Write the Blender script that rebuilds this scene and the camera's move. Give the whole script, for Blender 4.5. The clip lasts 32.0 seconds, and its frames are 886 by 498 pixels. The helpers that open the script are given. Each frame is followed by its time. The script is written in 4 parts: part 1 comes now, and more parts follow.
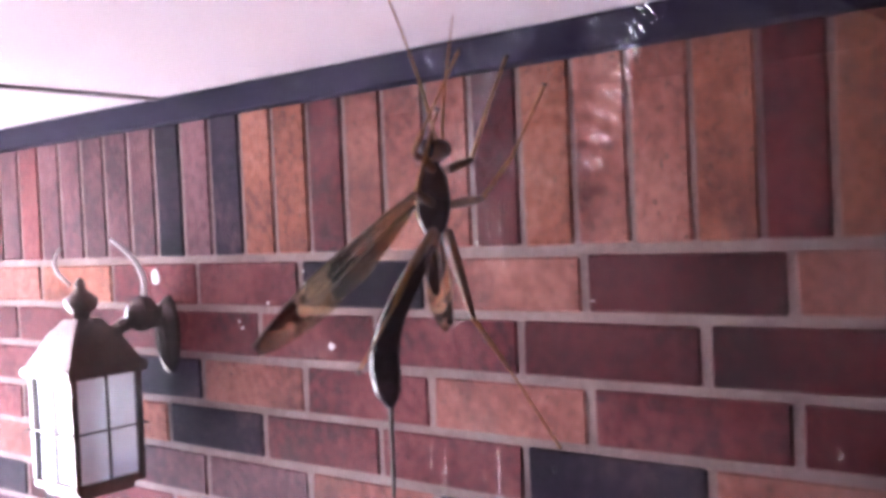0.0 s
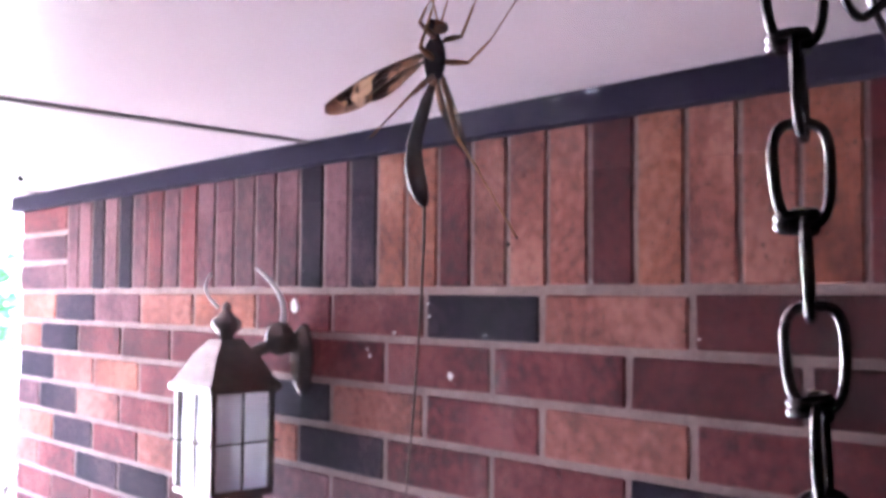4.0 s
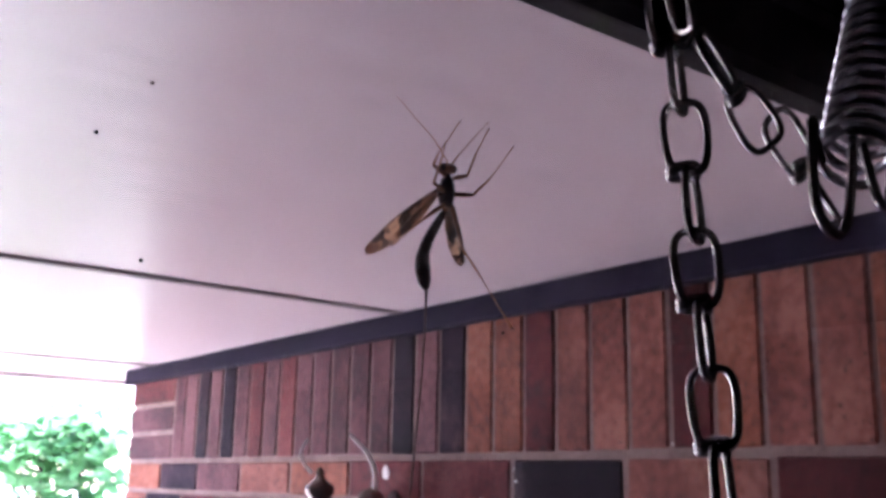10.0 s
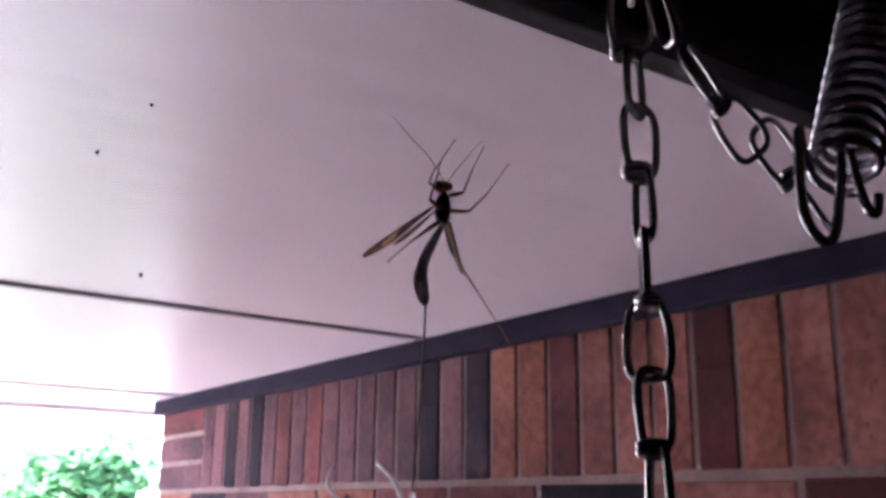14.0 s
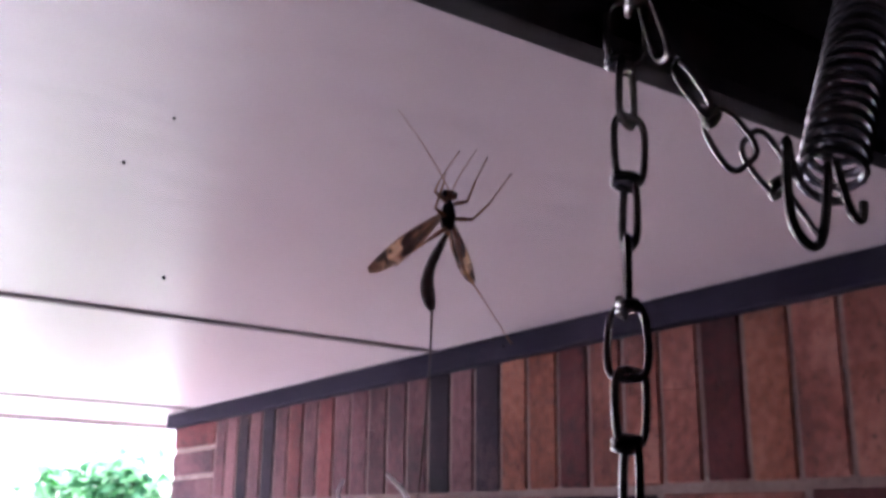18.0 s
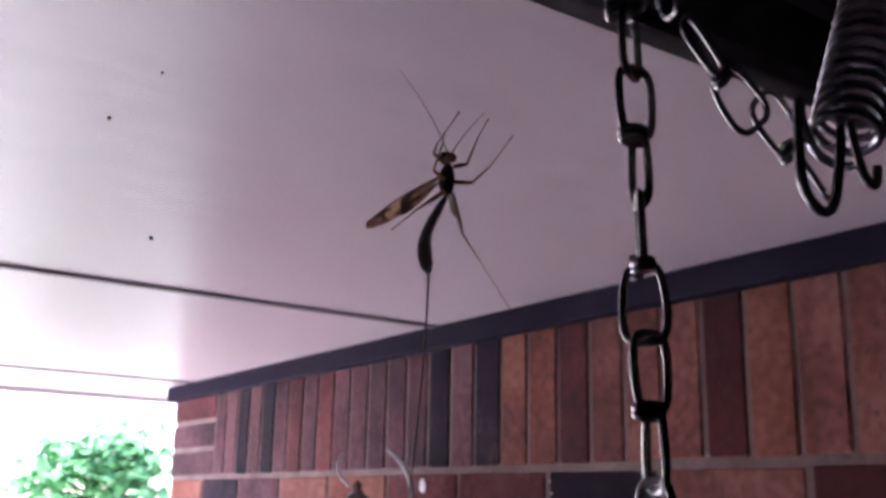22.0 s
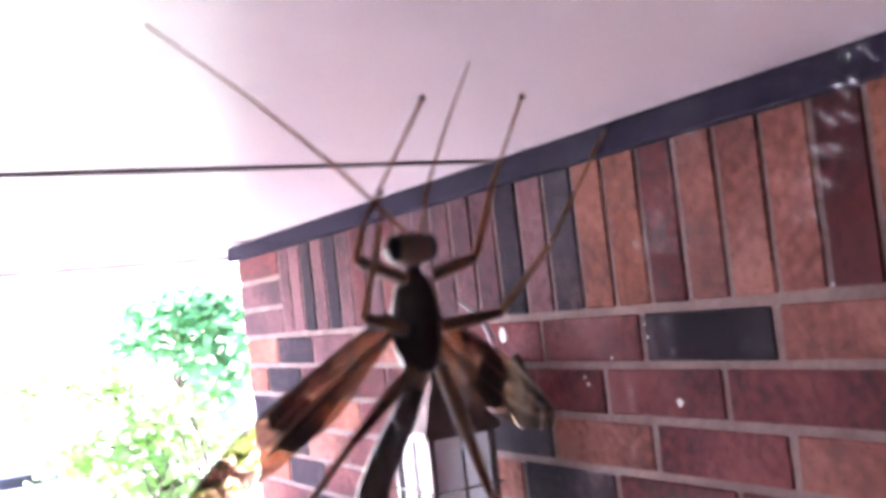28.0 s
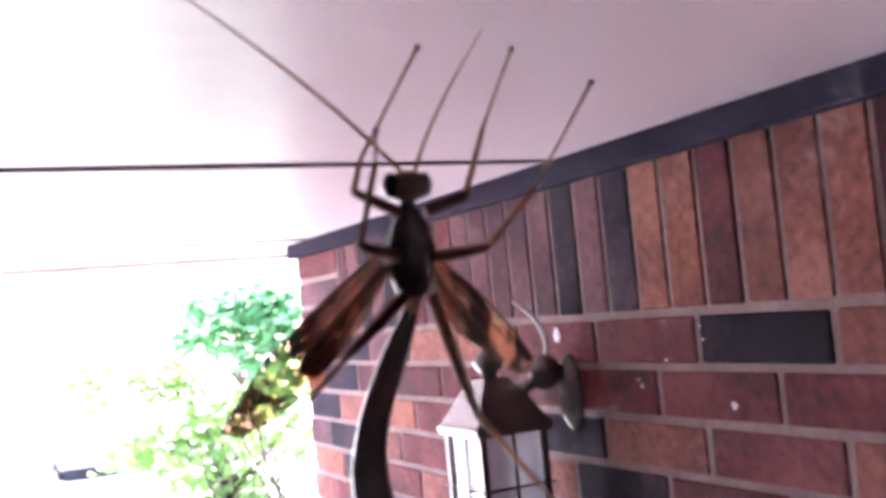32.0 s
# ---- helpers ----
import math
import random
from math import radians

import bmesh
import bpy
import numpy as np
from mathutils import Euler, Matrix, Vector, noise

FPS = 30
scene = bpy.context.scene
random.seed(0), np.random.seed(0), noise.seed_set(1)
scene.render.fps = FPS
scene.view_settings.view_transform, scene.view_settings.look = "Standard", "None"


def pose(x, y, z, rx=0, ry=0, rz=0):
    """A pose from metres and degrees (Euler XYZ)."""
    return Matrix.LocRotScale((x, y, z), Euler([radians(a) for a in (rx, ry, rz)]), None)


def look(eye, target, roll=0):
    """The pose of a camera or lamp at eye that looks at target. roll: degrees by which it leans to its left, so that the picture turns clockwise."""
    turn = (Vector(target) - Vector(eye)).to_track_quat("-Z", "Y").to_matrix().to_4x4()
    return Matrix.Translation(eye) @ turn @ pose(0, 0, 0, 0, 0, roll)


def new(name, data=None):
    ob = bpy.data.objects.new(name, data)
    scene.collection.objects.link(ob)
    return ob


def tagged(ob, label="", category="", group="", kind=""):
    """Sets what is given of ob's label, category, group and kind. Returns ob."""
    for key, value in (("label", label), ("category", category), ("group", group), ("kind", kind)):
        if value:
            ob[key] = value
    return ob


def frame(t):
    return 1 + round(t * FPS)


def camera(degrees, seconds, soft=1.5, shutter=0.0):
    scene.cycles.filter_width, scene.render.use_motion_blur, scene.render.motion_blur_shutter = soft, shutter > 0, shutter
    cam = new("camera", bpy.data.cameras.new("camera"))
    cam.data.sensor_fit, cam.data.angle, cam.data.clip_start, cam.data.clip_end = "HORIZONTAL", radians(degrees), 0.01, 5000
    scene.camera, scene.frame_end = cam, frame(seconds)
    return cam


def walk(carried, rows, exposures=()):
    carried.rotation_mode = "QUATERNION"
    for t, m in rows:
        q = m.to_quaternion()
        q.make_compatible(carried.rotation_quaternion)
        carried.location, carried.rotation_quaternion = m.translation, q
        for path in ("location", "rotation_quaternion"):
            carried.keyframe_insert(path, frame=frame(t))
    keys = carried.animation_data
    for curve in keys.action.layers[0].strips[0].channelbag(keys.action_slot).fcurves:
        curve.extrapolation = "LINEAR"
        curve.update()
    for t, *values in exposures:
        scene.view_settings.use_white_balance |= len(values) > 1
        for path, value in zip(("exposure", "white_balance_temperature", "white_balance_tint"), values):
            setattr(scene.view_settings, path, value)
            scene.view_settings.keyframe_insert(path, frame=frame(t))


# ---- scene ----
cam = camera(48.1, 32.0, 3.3)
PATH = [
    (0, (-0.9147, -1.0995, 1.9581), (0.6423, 0.155, 1.9096), -2.76),
    (0.5, (-0.9117, -1.1015, 1.9582), (0.6456, 0.1527, 1.9183), -2.77),
    (1, (-0.9161, -1.0998, 1.9582), (0.6389, 0.1586, 1.9242), -2.98),
    (1.5, (-0.9133, -1.1022, 1.9584), (0.6449, 0.1512, 1.931), -3.08),
    (2, (-0.9153, -1.109, 1.9539), (0.6293, 0.161, 1.9401), -2.67),
    (2.5, (-0.9181, -1.1142, 1.9502), (0.6166, 0.1689, 1.9347), -2.45),
    (3, (-0.9303, -1.1416, 1.9393), (0.546, 0.2068, 1.9789), -2),
    (3.5, (-0.9416, -1.1545, 1.9231), (0.468, 0.2627, 1.9894), -0.4),
    (5.5, (-0.969, -1.216, 1.897), (0.293, 0.308, 2.192), 0.5),
    (6, (-0.972, -1.225, 1.893), (0.242, 0.317, 2.277), 1),
    (6.5, (-0.977, -1.226, 1.888), (0.219, 0.32, 2.31), 1.4),
    (7, (-0.976, -1.225, 1.885), (0.212, 0.323, 2.321), 1.9),
    (7.5, (-0.975, -1.232, 1.882), (0.211, 0.318, 2.319), 1.8),
    (8, (-0.975, -1.231, 1.882), (0.196, 0.329, 2.327), 1.8),
    (8.5, (-0.974, -1.226, 1.882), (0.194, 0.333, 2.334), 1.4),
    (9, (-0.975, -1.224, 1.882), (0.177, 0.345, 2.337), 1.7),
    (9.5, (-0.974, -1.229, 1.881), (0.185, 0.335, 2.344), 0.8),
    (10, (-0.972, -1.226, 1.883), (0.201, 0.327, 2.343), 1.1),
    (10.5, (-0.972, -1.229, 1.882), (0.198, 0.325, 2.348), 1.2),
    (11, (-0.974, -1.234, 1.88), (0.194, 0.318, 2.359), 1),
    (11.5, (-0.973, -1.229, 1.881), (0.194, 0.324, 2.356), 0.9),
    (12, (-0.972, -1.232, 1.88), (0.201, 0.317, 2.355), 1.1),
    (12.5, (-0.97, -1.234, 1.88), (0.19, 0.321, 2.365), 0.8),
    (13, (-0.967, -1.23, 1.879), (0.203, 0.32, 2.359), 1),
    (13.5, (-0.972, -1.23, 1.879), (0.161, 0.339, 2.383), 1),
    (14, (-0.968, -1.235, 1.878), (0.151, 0.341, 2.392), 0.6),
    (14.5, (-0.969, -1.241, 1.877), (0.131, 0.338, 2.421), 0.5),
    (16.5, (-0.974, -1.246, 1.873), (0.124, 0.333, 2.423), 0.9),
    (17, (-0.975, -1.246, 1.873), (0.126, 0.332, 2.419), 1),
    (17.5, (-0.973, -1.245, 1.872), (0.123, 0.34, 2.406), 0.8),
    (18, (-0.974, -1.246, 1.872), (0.123, 0.337, 2.415), 0.7),
    (18.5, (-0.972, -1.248, 1.869), (0.121, 0.339, 2.405), 0.7),
    (19, (-0.97, -1.251, 1.853), (0.145, 0.315, 2.406), 1.6),
    (19.5, (-0.974, -1.256, 1.838), (0.121, 0.323, 2.391), 2),
    (20, (-0.976, -1.258, 1.83), (0.102, 0.332, 2.388), 2.2),
    (20.5, (-0.977, -1.261, 1.829), (0.081, 0.344, 2.378), 2.4),
    (21, (-0.976, -1.258, 1.829), (0.09, 0.347, 2.364), 2.4),
    (21.5, (-0.974, -1.257, 1.832), (0.103, 0.339, 2.371), 2),
    (22, (-0.968, -1.239, 1.871), (0.133, 0.355, 2.368), 1.1),
    (22.5, (-0.958, -1.201, 1.915), (0.194, 0.388, 2.302), -0.8),
    (23, (-0.9324, -1.1551, 1.9512), (0.2803, 0.3991, 2.2873), -3.49),
    (23.5, (-0.9143, -1.1309, 1.9621), (0.3331, 0.4125, 2.2104), -3.99),
    (24, (-0.8966, -1.1064, 1.9555), (0.3386, 0.4623, 2.0692), -4.2),
    (24.5, (-0.8927, -1.0958, 1.9573), (0.2926, 0.5107, 2.0661), -5.4),
    (25, (-0.8848, -1.0996, 1.9601), (0.2979, 0.5085, 2.0811), -6),
    (25.5, (-0.8745, -1.0898, 1.9661), (0.3218, 0.5107, 2.0612), -6.69),
    (26, (-0.8668, -1.0807, 1.9616), (0.2481, 0.5781, 2.0361), -6.6),
    (26.5, (-0.8612, -1.0859, 1.9607), (0.2133, 0.5985, 2.0411), -6.31),
    (28.5, (-0.8551, -1.0939, 1.9635), (0.1399, 0.6382, 2.0722), -6.31),
    (29, (-0.8585, -1.0891, 1.96), (0.1219, 0.6513, 2.0501), -5.71),
    (29.5, (-0.8634, -1.1007, 1.9588), (0.1049, 0.6477, 2.0472), -5.52),
    (30, (-0.8591, -1.0976, 1.9586), (0.0996, 0.6557, 2.0452), -5.54),
    (30.5, (-0.857, -1.0997, 1.9563), (0.1064, 0.6502, 2.0542), -5.46),
    (31, (-0.8588, -1.1034, 1.9534), (0.0539, 0.6725, 2.0693), -5.09),
    (31.5, (-0.8573, -1.1082, 1.9529), (0.0744, 0.6571, 2.0784), -5.29),
    (32, (-0.854, -1.1035, 1.9556), (0.0524, 0.676, 2.0782), -5.46),
]
cam.data.dof.use_dof = True
cam.data.dof.focus_distance, cam.data.dof.aperture_fstop = 0.28, 50.0
EXPOSURES = [
    (0, 4.82, 6000, 41), (1, 4.67, 5950, 41), (3.5, 4.5, 5850, 40), (5.5, 3.8, 6100, 46), (7, 3.45, 6100, 46), (9, 3.39, 6100, 46), (16, 3.22, 6100, 46), (22, 3.0, 6100, 45),
    (23, 2.98, 6100, 45), (23.6, 3.78, 6100, 46), (24.5, 4.34, 6150, 46), (26, 4.38, 6150, 46), (28, 4.07, 6200, 45), (32, 3.76, 6250, 45),
]
walk(cam, [(t, look(eye, target, roll)) for t, eye, target, roll in PATH], EXPOSURES)

# ---- light ----
world = bpy.data.worlds.new("sky")
scene.world = world
world.use_nodes = True
wn = world.node_tree.nodes
sky = wn.new("ShaderNodeTexSky")
sky.sky_type = "NISHITA"
sky.sun_disc = False
sky.sun_elevation = radians(67)
sky.sun_rotation = radians(-59)
sky.air_density, sky.dust_density = 1.0, 0.6
wn["Background"].inputs[1].default_value = 0.15
world.node_tree.links.new(sky.outputs[0], wn["Background"].inputs[0])
sun = new("sun", bpy.data.lights.new("sun", "SUN"))
sun.data.energy, sun.data.angle, sun.data.color = 5.0, radians(0.6), (1.0, 0.97, 0.93)
sun.matrix_world = look((-5, 5, 14), (0, 2, 0))


# ---- materials ----
def material(name, base=(0.5, 0.5, 0.5), rough=0.6, metal=0.0):
    m = bpy.data.materials.new(name)
    m.use_nodes = True
    b = m.node_tree.nodes["Principled BSDF"]
    b.inputs["Base Color"].default_value = (*base, 1)
    b.inputs["Roughness"].default_value = rough
    b.inputs["Metallic"].default_value = metal
    return m


def grain(m, colours, scale, fine=8.0, bump=0.2, rough=(0.5, 0.8), per_piece=0.0, island=False, dist=0.002, stretch=(1, 1, 1), specks=0.0, gloss=0.5, spread=0.4):
    """Two scales of noise mix the colours; the finer one raises the surface."""
    t = m.node_tree
    b = t.nodes["Principled BSDF"]
    co = t.nodes.new("ShaderNodeTexCoord")
    mp = t.nodes.new("ShaderNodeMapping")
    mp.inputs["Scale"].default_value = stretch
    t.links.new(co.outputs["Object"], mp.inputs["Vector"])
    shift = t.nodes.new("ShaderNodeObjectInfo")
    add = t.nodes.new("ShaderNodeVectorMath")
    add.operation = "ADD"
    mul = t.nodes.new("ShaderNodeMath")
    mul.operation = "MULTIPLY"
    mul.inputs[1].default_value = 17.0
    if island:
        geo = t.nodes.new("ShaderNodeNewGeometry")
        rnd = geo.outputs["Random Per Island"]
    else:
        rnd = shift.outputs["Random"]
    t.links.new(rnd, mul.inputs[0])
    t.links.new(mp.outputs[0], add.inputs[0])
    t.links.new(mul.outputs[0], add.inputs[1])
    n1 = t.nodes.new("ShaderNodeTexNoise")
    n1.inputs["Scale"].default_value = scale
    n1.inputs["Detail"].default_value = 4
    n2 = t.nodes.new("ShaderNodeTexNoise")
    n2.inputs["Scale"].default_value = scale * fine
    n2.inputs["Detail"].default_value = 5
    for n in (n1, n2):
        t.links.new(add.outputs[0], n.inputs["Vector"])
    mix = t.nodes.new("ShaderNodeMath")
    mix.operation = "MULTIPLY_ADD"
    mix.inputs[1].default_value = 0.45
    t.links.new(n2.outputs["Fac"], mix.inputs[0])
    half = t.nodes.new("ShaderNodeMath")
    half.operation = "MULTIPLY"
    half.inputs[1].default_value = 0.55
    t.links.new(n1.outputs["Fac"], half.inputs[0])
    t.links.new(half.outputs[0], mix.inputs[2])
    ramp = t.nodes.new("ShaderNodeValToRGB")
    el = ramp.color_ramp.elements
    while len(el) < len(colours):
        el.new(0.5)
    for i, c in enumerate(colours):
        el[i].position = 0.5 - spread / 2 + spread * i / max(1, len(colours) - 1)
        el[i].color = (*c, 1)
    t.links.new(mix.outputs[0], ramp.inputs[0])
    out = ramp.outputs[0]
    if per_piece:
        hsv = t.nodes.new("ShaderNodeHueSaturation")
        rng = t.nodes.new("ShaderNodeMapRange")
        rng.inputs["To Min"].default_value = 1 - per_piece
        rng.inputs["To Max"].default_value = 1 + per_piece
        t.links.new(rnd, rng.inputs["Value"])
        t.links.new(rng.outputs[0], hsv.inputs["Value"])
        t.links.new(out, hsv.inputs["Color"])
        out = hsv.outputs[0]
    if specks:
        n3 = t.nodes.new("ShaderNodeTexNoise")
        n3.inputs["Scale"].default_value = scale * 22
        n3.inputs["Detail"].default_value = 2
        t.links.new(add.outputs[0], n3.inputs["Vector"])
        pit = t.nodes.new("ShaderNodeMapRange")
        pit.inputs["From Min"].default_value, pit.inputs["From Max"].default_value = 0.62, 0.70
        pit.inputs["To Min"].default_value, pit.inputs["To Max"].default_value = 0.0, specks
        t.links.new(n3.outputs["Fac"], pit.inputs["Value"])
        dk = t.nodes.new("ShaderNodeMix")
        dk.data_type = "RGBA"
        dk.inputs["B"].default_value = (0.02, 0.015, 0.014, 1)
        t.links.new(pit.outputs[0], dk.inputs["Factor"])
        t.links.new(out, dk.inputs["A"])
        out = dk.outputs["Result"]
    b.inputs["Specular IOR Level"].default_value = gloss
    t.links.new(out, b.inputs["Base Color"])
    rr = t.nodes.new("ShaderNodeMapRange")
    rr.inputs["To Min"].default_value, rr.inputs["To Max"].default_value = rough
    t.links.new(n2.outputs["Fac"], rr.inputs["Value"])
    t.links.new(rr.outputs[0], b.inputs["Roughness"])
    if bump:
        bp = t.nodes.new("ShaderNodeBump")
        bp.inputs["Strength"].default_value = bump
        bp.inputs["Distance"].default_value = dist
        t.links.new(mix.outputs[0], bp.inputs["Height"])
        t.links.new(bp.outputs[0], b.inputs["Normal"])
    return m


BRICK = {
    tone: grain(material("brick_" + tone), colours, 6, 12, 0.6, (0.6, 0.9), vary, specks=0.6, gloss=0.06 if tone == "dark" else 0.12, spread=0.24)
    for tone, colours, vary in (
        ("red", [(0.040, 0.0080, 0.0100), (0.126, 0.0228, 0.0265), (0.200, 0.053, 0.052)], 0.2),
        ("deep", [(0.020, 0.0040, 0.0056), (0.076, 0.0115, 0.0148), (0.116, 0.0235, 0.026)], 0.18),
        ("tan", [(0.115, 0.0360, 0.031), (0.235, 0.078, 0.060), (0.340, 0.140, 0.108)], 0.15),
        ("orange", [(0.120, 0.0350, 0.027), (0.255, 0.080, 0.049), (0.345, 0.137, 0.094)], 0.13),
        ("purple", [(0.032, 0.0105, 0.0155), (0.094, 0.0320, 0.0405), (0.160, 0.067, 0.073)], 0.18),
        ("dark", [(0.007, 0.0042, 0.0105), (0.018, 0.0100, 0.0205), (0.070, 0.038, 0.046)], 0.3),
    )
}
MORTAR = grain(material("mortar"), [(0.135, 0.085, 0.075), (0.22, 0.145, 0.13), (0.30, 0.215, 0.195)], 14, 10, 0.8, (0.8, 0.95), dist=0.003)
TRIM = grain(material("trim_paint"), [(0.009, 0.007, 0.017), (0.015, 0.011, 0.026), (0.032, 0.025, 0.046)], 5, 20, 0.15, (0.65, 0.85), gloss=0.05)
CEILING = grain(material("soffit_paint"), [(0.625, 0.505, 0.53), (0.715, 0.583, 0.61), (0.775, 0.65, 0.675)], 1.6, 30, 0.12, (0.28, 0.44), stretch=(0.35, 1, 1), spread=0.32)
GAP = material("gap_dark", (0.12, 0.085, 0.08), 0.8)
STRIP = grain(material("joint_strip_paint"), [(0.15, 0.115, 0.12), (0.21, 0.165, 0.17), (0.27, 0.215, 0.22)], 20, 8, 0.2, (0.6, 0.8))
FASCIA = grain(material("fascia_paint"), [(0.55, 0.53, 0.5), (0.7, 0.68, 0.66)], 3, 20, 0.1, (0.5, 0.7))
DARKWOOD = grain(material("dark_door_paint"), [(0.018, 0.015, 0.017), (0.030, 0.025, 0.027), (0.048, 0.038, 0.04)], 6, 18, 0.15, (0.75, 0.9), gloss=0.1)
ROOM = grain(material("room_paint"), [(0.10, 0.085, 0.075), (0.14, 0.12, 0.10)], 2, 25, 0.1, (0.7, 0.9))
LAWN = grain(material("pale_lawn"), [(0.39, 0.41, 0.34), (0.51, 0.54, 0.46), (0.59, 0.62, 0.54)], 1.2, 30, 1.0, (0.8, 1.0), dist=0.03)
# porch floor is out of view; dark grey holds down its bounce light
LOW_BOUNCE = grain(material("low_bounce_floor"), [(0.07, 0.065, 0.065), (0.11, 0.105, 0.10), (0.16, 0.15, 0.145)], 3, 14, 0.4, (0.6, 0.85))
ASPHALT = grain(material("asphalt"), [(0.05, 0.05, 0.05), (0.09, 0.09, 0.09)], 4, 30, 0.5, (0.7, 0.9))
BARK = grain(material("bark"), [(0.04, 0.03, 0.022), (0.10, 0.075, 0.055)], 20, 6, 0.8, (0.8, 1.0))
STEEL = grain(material("dark_steel", metal=1.0), [(0.22, 0.21, 0.21), (0.38, 0.36, 0.36), (0.52, 0.5, 0.49)], 120, 5, 0.3, (0.14, 0.3), dist=0.0003)
ZINC = grain(material("zinc_steel", metal=1.0), [(0.40, 0.40, 0.43), (0.62, 0.62, 0.65)], 150, 5, 0.2, (0.12, 0.22), dist=0.0003)
BRONZE = grain(material("lantern_bronze", metal=0.8), [(0.05, 0.032, 0.026), (0.092, 0.062, 0.05), (0.18, 0.135, 0.11)], 30, 10, 0.3, (0.16, 0.32), dist=0.0006)
# real white paint, and the brightly lit look of some lantern metal
PALE = grain(material("white_paint_and_lit_metal"), [(0.62, 0.6, 0.58), (0.78, 0.76, 0.74)], 30, 10, 0.3, (0.35, 0.55), dist=0.0005)


def glass_material(name, tint=(1, 1, 1), rough=0.0, ior=1.45):
    m = material(name, tint, rough)
    b = m.node_tree.nodes["Principled BSDF"]
    b.inputs["Transmission Weight"].default_value = 1.0
    b.inputs["IOR"].default_value = ior
    return m


GLASS = glass_material("window_glass", (0.98, 0.99, 0.985))
# white body and strong coat stand in for sky mirrored in clear panes
GLARE_GLASS = glass_material("lantern_glass", (0.96, 0.97, 1.0), 0.12)
GLARE_GLASS.node_tree.nodes["Principled BSDF"].inputs["Transmission Weight"].default_value = 0.6
GLARE_GLASS.node_tree.nodes["Principled BSDF"].inputs["Coat Weight"].default_value = 1.0
GLARE_GLASS.node_tree.nodes["Principled BSDF"].inputs["Coat IOR"].default_value = 1.9
BRONZE.node_tree.nodes["Principled BSDF"].inputs["Coat Weight"].default_value = 0.9
BRONZE.node_tree.nodes["Principled BSDF"].inputs["Coat Roughness"].default_value = 0.15


def film_material(name, colour, lowest, highest, scale):
    """A thin uneven film on glass that imitates haze: noise sets how much of it covers."""
    m = material(name, colour, 0.7)
    t = m.node_tree
    b = t.nodes["Principled BSDF"]
    n = t.nodes.new("ShaderNodeTexNoise")
    n.inputs["Scale"].default_value = scale
    n.inputs["Detail"].default_value = 4
    co = t.nodes.new("ShaderNodeTexCoord")
    t.links.new(co.outputs["Object"], n.inputs["Vector"])
    r = t.nodes.new("ShaderNodeMapRange")
    r.inputs["From Min"].default_value, r.inputs["From Max"].default_value = 0.35, 0.7
    r.inputs["To Min"].default_value, r.inputs["To Max"].default_value = lowest, highest
    t.links.new(n.outputs["Fac"], r.inputs["Value"])
    tl = t.nodes.new("ShaderNodeBsdfTranslucent")
    tl.inputs[0].default_value = (*colour, 1)
    tp = t.nodes.new("ShaderNodeBsdfTransparent")
    half = t.nodes.new("ShaderNodeMixShader")
    half.inputs[0].default_value = 0.8
    t.links.new(b.outputs[0], half.inputs[1])
    t.links.new(tl.outputs[0], half.inputs[2])
    mx = t.nodes.new("ShaderNodeMixShader")
    t.links.new(r.outputs[0], mx.inputs[0])
    t.links.new(tp.outputs[0], mx.inputs[1])
    t.links.new(half.outputs[0], mx.inputs[2])
    t.links.new(mx.outputs[0], t.nodes["Material Output"].inputs[0])
    return m


# veiling glare as a faint pale film that lifts the darks
HAZE = film_material("veil_film", (0.8, 0.8, 0.84), 0.001, 0.005, 45)
SPECK = material("fly_speck", (0.02, 0.015, 0.012), 0.6)


def leaf_material(name, colours, glow):
    m = grain(material(name), colours, 6, 6, 0.1, (0.45, 0.7), 0.35, island=True)
    lucent(m, glow, 0.5)
    return m


def lucent(m, colour, share):
    """Mix in light that passes through."""
    t = m.node_tree
    tr = t.nodes.new("ShaderNodeBsdfTranslucent")
    tr.inputs[0].default_value = (*colour, 1)
    mx = t.nodes.new("ShaderNodeMixShader")
    mx.inputs[0].default_value = share
    t.links.new(t.nodes["Principled BSDF"].outputs[0], mx.inputs[1])
    t.links.new(tr.outputs[0], mx.inputs[2])
    t.links.new(mx.outputs[0], t.nodes["Material Output"].inputs[0])


LEAF = leaf_material("leaf_green", [(0.045, 0.17, 0.075), (0.08, 0.27, 0.115), (0.14, 0.34, 0.155)], (0.15, 0.42, 0.18))
LEAF_PALE = leaf_material("leaf_yellow_green", [(0.13, 0.25, 0.075), (0.22, 0.37, 0.12), (0.30, 0.44, 0.17)], (0.36, 0.58, 0.20))


# ---- mesh helpers ----
def box(bm, x0, y0, z0, x1, y1, z1, bevel=0.0):
    vs = [bm.verts.new(p) for p in ((x0, y0, z0), (x1, y0, z0), (x1, y1, z0), (x0, y1, z0), (x0, y0, z1), (x1, y0, z1), (x1, y1, z1), (x0, y1, z1))]
    fs = [bm.faces.new([vs[i] for i in q]) for q in ((0, 3, 2, 1), (4, 5, 6, 7), (0, 1, 5, 4), (1, 2, 6, 5), (2, 3, 7, 6), (3, 0, 4, 7))]
    if bevel:
        es = list({e for f in fs for e in f.edges})
        bmesh.ops.bevel(bm, geom=es, offset=bevel, segments=1, affect="EDGES", profile=0.5)
    return bm


